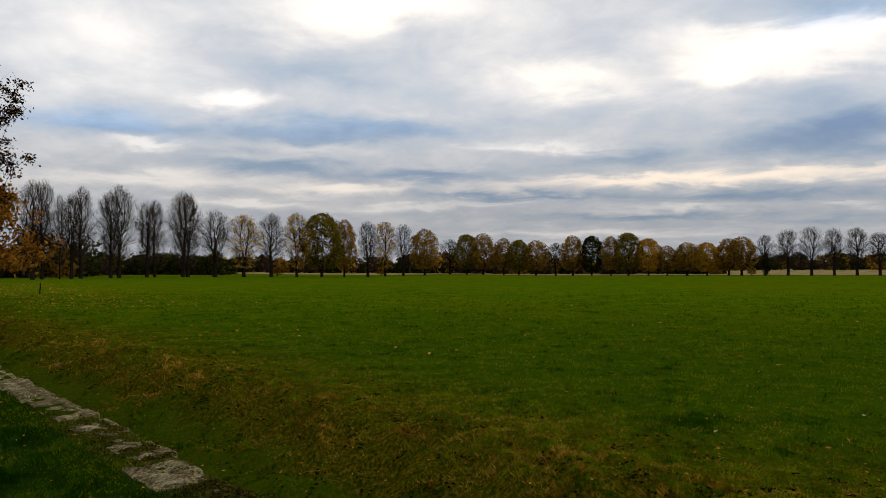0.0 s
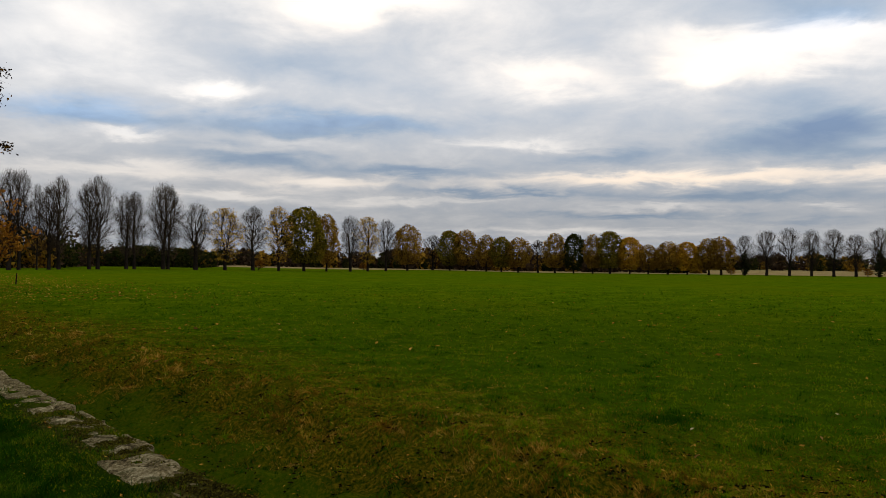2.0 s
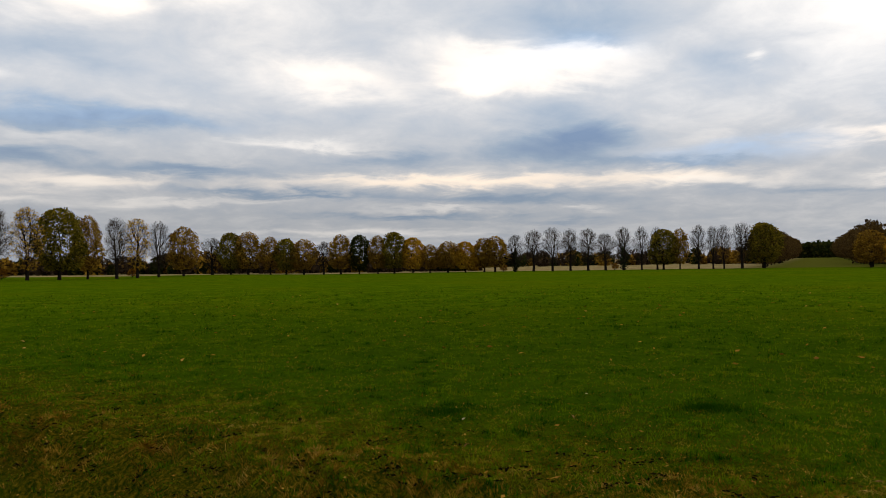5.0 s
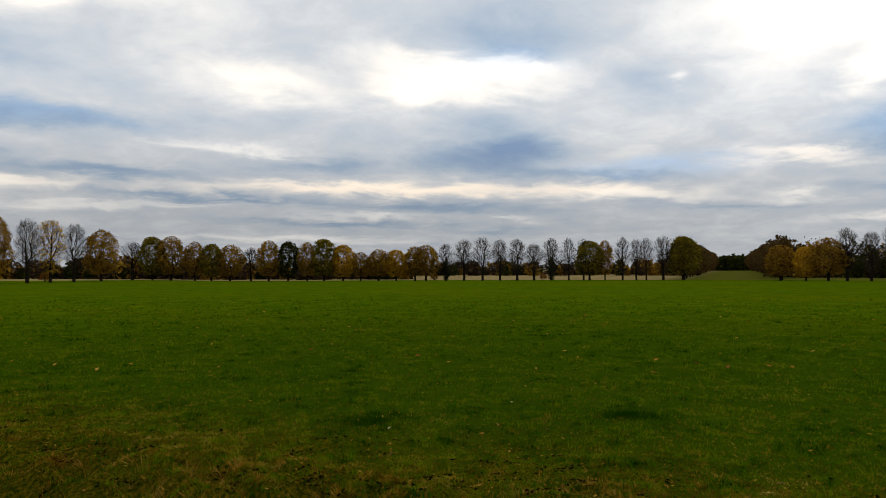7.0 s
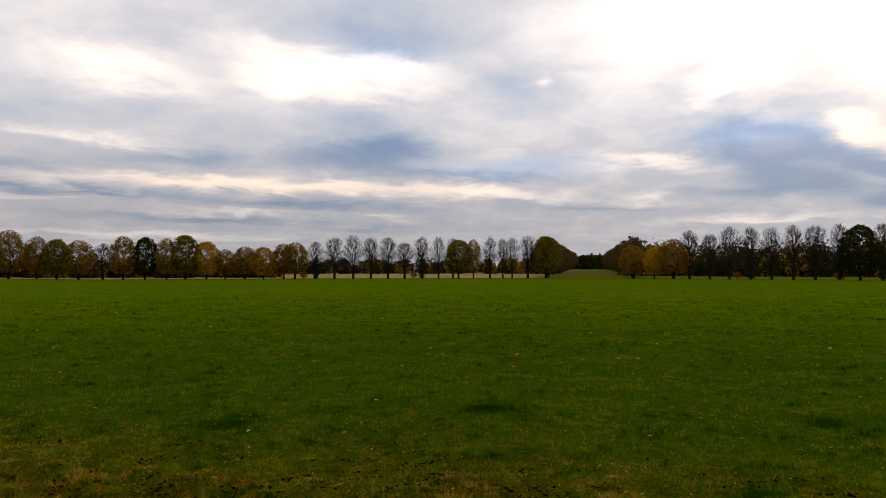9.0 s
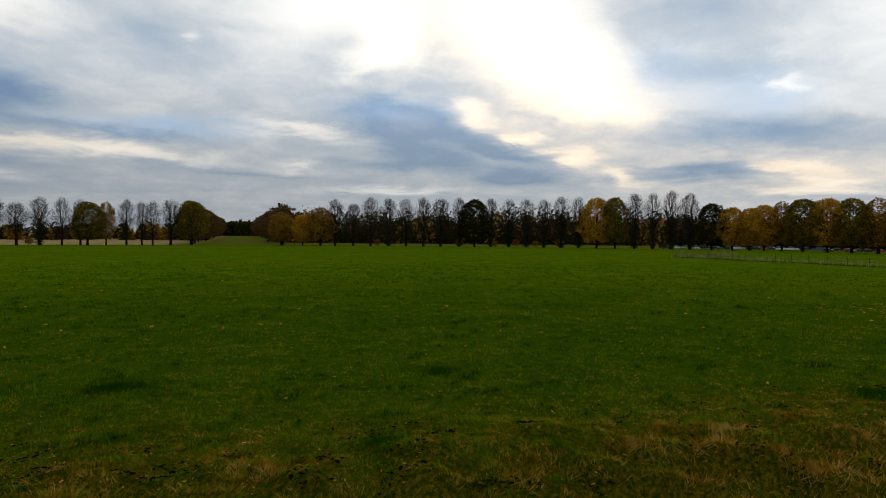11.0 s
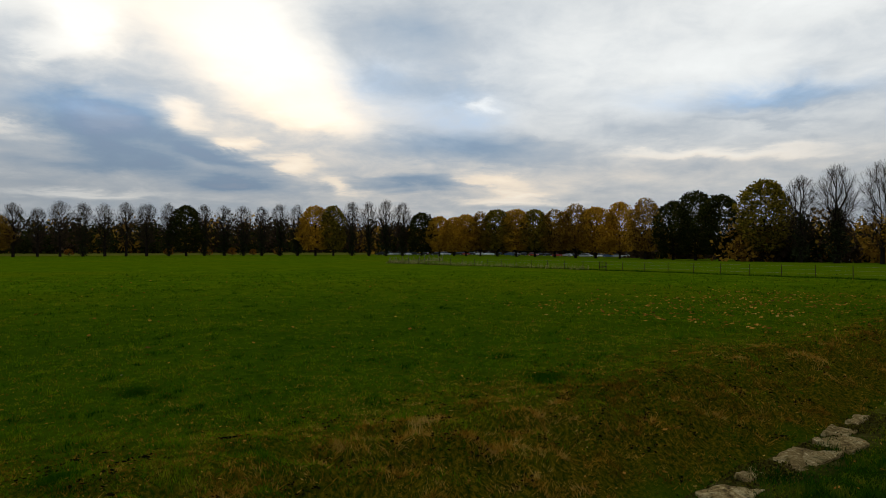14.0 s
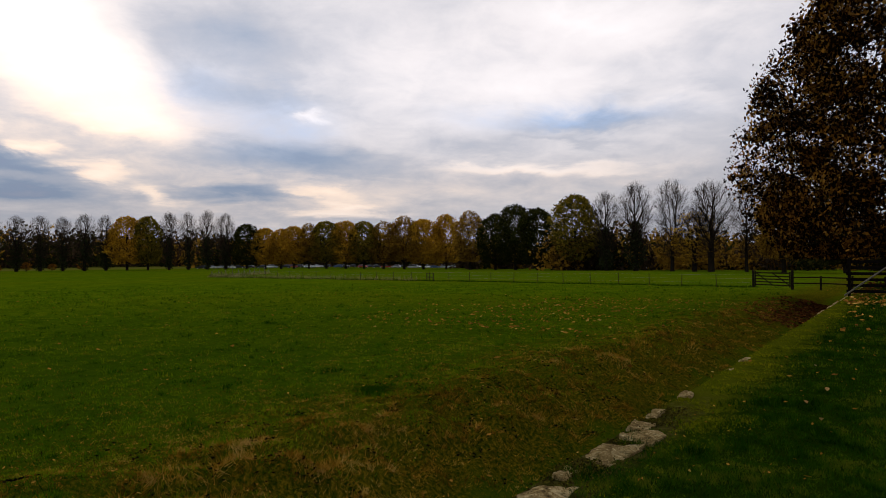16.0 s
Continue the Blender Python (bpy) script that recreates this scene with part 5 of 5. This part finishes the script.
    y = np.where(f > 0, CORNER[1] + (GATE_A[1] - CORNER[1]) * f, CORNER[1] + (CORNER[1] - end[1]) * f) + rng.normal(size=len(f)) * 0.3
    s, n = along_out(x, y)
    ob = soup("dead_grass", blades(rng, x, y, height(s, n), rng.uniform(0.3, 0.85, len(f)), np.full(len(f), 0.05), rng.uniform(0.05, 0.3, len(f))), 3, STALK)
    tagged(ob, "pale dry grass stems standing along the fence corner", "grass", kind="stuff")

    # rough strip left standing under the wire fence
    f = rng.uniform(0, 1, 9000)
    x = CORNER[0] + (GATE_A[0] - CORNER[0]) * f + rng.normal(size=len(f)) * 0.22
    y = CORNER[1] + (GATE_A[1] - CORNER[1]) * f + rng.normal(size=len(f)) * 0.22
    s, n = along_out(x, y)
    ob = soup("dead_grass", blades(rng, x, y, height(s, n), rng.uniform(0.08, 0.24, len(f)), np.full(len(f), 0.04), rng.uniform(0.02, 0.15, len(f))), 3, LUSH)
    tagged(ob, "strip of unmown dark grass under the wire fence", "grass", kind="stuff")


def lush_tufts():
    """Darker, longer tussocks in the field."""
    rng = np.random.default_rng(12)
    spots = [(3.7, 10.1, 0.7), (7.6, 8.9, 0.55), (6.9, 3.7, 0.25), (11.0, 5.0, 0.3), (12.6, -1.6, 0.4)]
    for x0, y0, r in spots:
        n = 2200
        q, d = rng.uniform(0, 2 * math.pi, n), r * np.abs(rng.normal(size=n)) * 0.6
        x, y = x0 + np.cos(q) * d * 1.4, y0 + np.sin(q) * d
        s, m = along_out(x, y)
        tall = rng.uniform(0.04, 0.10, n) * np.clip(1.15 - d / r * 0.5, 0.3, 1)
        ob = soup("grass_tussock", blades(rng, x, y, height(s, m), tall, rng.uniform(0.006, 0.014, n), tall * rng.uniform(0.2, 0.8, n)), 3, LUSH)
        tagged(ob, "darker green tussock of lush longer grass", "grass", "grass tussocks")


CRUST = leafy("moss_crust", [(0.1, (0.008, 0.007, 0.002)), (0.45, (0.04, 0.032, 0.006)), (0.7, (0.10, 0.085, 0.010)), (1.0, (0.17, 0.17, 0.014))], 0.1)
LUSH = leafy("lush_grass_blade", [(0.1, (0.007, 0.030, 0.0006)), (0.6, (0.022, 0.068, 0.001)), (1.0, (0.055, 0.105, 0.002))], 0.25)
build_grass()
lush_tufts()


def leaf_litter():
    rng = np.random.default_rng(13)
    az = np.radians(rng.uniform(-38, 140, 900))
    d = 5 * 14 ** np.sqrt(rng.uniform(0, 1, 900))
    x, y = d * np.sin(az), d * np.cos(az)
    # drift below the chestnut trees
    s = 20 + 20 * rng.uniform(0, 1, 1000)
    n = rng.normal(size=1000) * 3.6 + 13
    s, n = s[(n > 8.5) | (s > 30)], n[(n > 8.5) | (s > 30)]
    x2, y2 = s * EAST.x + n * OUT.x, s * EAST.y + n * OUT.y
    s = 25 + np.abs(rng.normal(size=2200)) * 6
    n = rng.uniform(-9, 3.2, 2200)
    x3, y3 = s * EAST.x + n * OUT.x, s * EAST.y + n * OUT.y
    s = 6 + 22 * rng.uniform(0, 1, 420)
    n = rng.uniform(-7, 2.0, 420)
    x5, y5 = s * EAST.x + n * OUT.x, s * EAST.y + n * OUT.y
    s = -rng.uniform(40, 125, 3600)
    n = 15 + (-s - 60) * 0.08 + 4.5 * rng.normal(size=3600)
    x4, y4 = s * EAST.x + n * OUT.x, s * EAST.y + n * OUT.y
    x, y = np.concatenate([x, x2, x3, x4, x5]), np.concatenate([y, y2, y3, y4, y5])
    s, n = along_out(x, y)
    keep = ((n < 2.2) & ((s > 20) | (rng.uniform(0, 1, len(s)) < np.where(s > 3, 0.6, 0.15)))) | (n > 3.0)
    x, y, s, n = x[keep], y[keep], s[keep], n[keep]
    v = leaf_quads(rng, np.stack([x, y, np.zeros(len(x))], 1), np.where(np.hypot(x, y) < 16, 0.034, 0.072), 0.65).reshape(-1, 4, 3)
    v[:, :, 2] = v[:, :, 2] * 0.45 + (height(s, n) + 0.055)[:, None]
    ob = soup("leaf_litter", v.reshape(-1, 3), 4, FALLEN)
    s, n = np.minimum(30 + 14 * rng.beta(1.6, 1.0, 6000), 43.8), 4.3 + 1.0 * rng.normal(size=6000)
    v = leaf_quads(rng, np.stack([s * EAST.x + n * OUT.x, s * EAST.y + n * OUT.y, np.zeros(6000)], 1), 0.075, 0.65).reshape(-1, 4, 3)
    v[:, :, 2] = v[:, :, 2] * 0.5 + (height(s, n) + rng.uniform(0.03, 0.10, 6000))[:, None]
    tagged(soup("leaf_drift", v.reshape(-1, 3), 4, ROTTEN), "drift of wet dark red leaves in the end of the ditch", "leaves", kind="stuff")
    tagged(ob, "scattered fallen brown and yellow leaves on the grass", "leaves", kind="stuff")


def leaf_bits():
    """Crumbs of dead leaf and stalk down among the blades."""
    rng = np.random.default_rng(15)
    az = np.radians(rng.uniform(-40, 140, 8000))
    d = 4.5 * 7 ** rng.uniform(0, 1, 8000)
    x, y = d * np.sin(az), d * np.cos(az)
    s, n = along_out(x, y)
    keep = ((n < 2.0) & (rng.uniform(0, 1, len(x)) < 0.3)) | (n > 3.4)
    x, y, s, n = x[keep], y[keep], s[keep], n[keep]
    v = leaf_quads(rng, np.stack([x, y, np.zeros(len(x))], 1), 0.018, 0.5).reshape(-1, 4, 3)
    v[:, :, 2] = v[:, :, 2] * 0.6 + (height(s, n) + rng.uniform(0.02, 0.06, len(x)))[:, None]
    dark = leaf_quads(rng, np.stack([x, y, np.zeros(len(x))], 1)[::2] + rng.normal(size=(len(x[::2]), 3)) * 0.3, 0.02, 0.8).reshape(-1, 4, 3)
    sd, nd = along_out(dark[:, 0, 0], dark[:, 0, 1])
    dark = dark[nd > 3.6]
    dark[:, :, 2] = dark[:, :, 2] * 0.3 + (height(sd, nd)[nd > 3.6] + 0.05)[:, None]
    tagged(soup("worm_casts", dark.reshape(-1, 3), 4, CRUST), "small dark crumbs scattered in the turf", "soil", kind="stuff")
    tagged(soup("leaf_litter", v.reshape(-1, 3), 4, FALLEN), "crumbs of dead brown leaf among the grass", "leaves", kind="stuff")


leaf_bits()


def bank_flecks():
    """Near-black flecks that stand in for the shade in hollows, and paler bent stalks that break up the bank and the
    near turf.
    """
    rng = np.random.default_rng(17)
    count = 40000
    s = np.sinh(rng.uniform(-2.7, 2.5, count)) * 4.0
    n = 6.3 + 1.5 * rng.normal(size=count)
    patch = np.sin(s * 4.3 + 2 * np.sin(n * 2.7) + 1.3 * np.sin(s * 1.1)) * np.sin(n * 6.1 + 2 * np.sin(s * 1.7) + np.sin(n * 1.9))
    keep = (n > 3.4) & (n < 9.0) & (patch > rng.uniform(0.15, 1.0, count) + 0.25 * np.abs(n - 6.3) / 2)
    s, n = s[keep], n[keep]
    x, y = s * EAST.x + n * OUT.x, s * EAST.y + n * OUT.y
    far = 0.55 + np.hypot(x, y) / 13
    v = leaf_quads(rng, np.stack([x, y, np.zeros(len(x))], 1), 0.018 + 0.009 * far, 0.75).reshape(-1, 4, 3)
    v[:, :, 2] = v[:, :, 2] * 0.4 + (height(s, n) + 0.034)[:, None]
    tagged(soup("soil_clods", v.reshape(-1, 3), 4, HOLLOW_SHADE), "near-black flecks painting the shade in hollows of the bank", "soil", kind="stuff")
    pale = rng.choice(len(x), len(x) // 3, replace=False)
    v = leaf_quads(rng, np.stack([x, y, np.zeros(len(x))], 1)[pale] + rng.normal(size=(len(pale), 3)) * 0.12, 0.026 * far[pale], 0.3).reshape(-1, 4, 3)
    sp, npale = along_out(v[:, 0, 0], v[:, 0, 1])
    v[:, :, 2] = v[:, :, 2] * 0.5 + (height(sp, npale) + 0.06)[:, None]
    tagged(soup("dead_grass", v.reshape(-1, 3), 4, STRAW), "bent pale stalks and dead blades on the bank", "grass", kind="stuff")


# near-black colour for the shaded hollows between tufts
HOLLOW_SHADE = leafy("hollow_shade", [(0.1, (0.003, 0.003, 0.001)), (0.6, (0.009, 0.008, 0.002)), (1.0, (0.02, 0.014, 0.004))], 0.05)
bank_flecks()


def moss_crust():
    """The torn brown crust of dead moss and soil that lies in lumps over the coping between its stones."""
    rng = np.random.default_rng(16)
    count = 22000
    s = np.concatenate([rng.uniform(-8.1, -4.0, count), rng.uniform(4.3, 8.0, count // 3)])
    n = np.where(s < 0, 2.24, 2.26) + 0.11 * rng.normal(size=len(s))
    lump = np.sin(s * 9 + 3 * np.sin(n * 7)) * np.sin(n * 21 + 2 * np.sin(s * 5))
    keep = (n < 2.42) & (lump > rng.uniform(-0.9, 0.5, len(s))) & ~((s > -5.88) & (s < -4.98) & (n > 1.82) & (rng.uniform(0, 1, len(s)) < 0.97))
    for s0, s1 in ((4.6, 5.05), (5.72, 6.25), (6.42, 7.12), (8.54, 8.82)):
        keep &= ~((s > s0) & (s < s1) & (rng.uniform(0, 1, len(s)) < 0.9))
    s, n, lump = s[keep], n[keep], lump[keep]
    x, y = s * EAST.x + n * OUT.x, s * EAST.y + n * OUT.y
    v = leaf_quads(rng, np.stack([x, y, 0.006 + 0.03 * np.clip(lump, 0, 1) * rng.uniform(0, 1, len(s))], 1), 0.010, 0.7)
    tagged(soup("moss", v, 4, CRUST), "torn brown crust of moss and soil over the coping", "moss", kind="stuff")


moss_crust()


def fallen_leaves():
    """The larger curled leaves that lie singly on the near grass."""
    rng = np.random.default_rng(14)
    spots = [(0.32, 10.2), (3.68, 9.35), (3.15, 7.88), (5.3, 9.07), (6.45, 10.6), (5.7, 17.6), (6.69, 5.28), (11.78, 11.05), (12.2, 5.85), (14.45, 2.27), (12.14, 0.55), (22.19, -2.73),
             (-3.3, 4.1), (-4.0, 4.6), (-4.55, 6.0), (6.9, -5.6), (6.2, -5.2), (7.4, -6.3), (8.9, -7.4)]
    for x, y in spots:
        L, W = rng.uniform(0.03, 0.048), rng.uniform(0.02, 0.03)
        outline = [(-1, 0, 0.1), (-0.4, 0.7, 0.5), (0.2, 1, 0.6), (1, 0, 0.25), (0.2, -1, 0.5), (-0.4, -0.7, 0.4), (-0.4, 0, 0.0), (0.3, 0, 0.05)]
        verts = [(a * L, b * W, c * 0.03) for a, b, c in outline]
        ob = mesh_object("fallen_leaf", verts, [(0, 6, 1), (1, 6, 7, 2), (2, 7, 3), (0, 5, 6), (5, 4, 7, 6), (4, 3, 7)], SINGLE)
        tagged(ob, "single curled pale brown leaf lying on grass", "leaf", "fallen leaves")
        ob.matrix_basis = pose(x, y, at_ground(x, y) + 0.045, rng.normal() * 18, rng.normal() * 18, rng.uniform(0, 360))


def single_leaf():
    m, n = surface("curled_leaf")
    tint = n.add("ShaderNodeObjectInfo").outputs["Random"]
    finish(n, n.ramp(tint, [(0.0, (0.30, 0.15, 0.05)), (0.5, (0.42, 0.26, 0.09)), (1.0, (0.58, 0.46, 0.27))]), 0.7, translucent=0.15)
    return m


SINGLE = single_leaf()
leaf_litter()
fallen_leaves()
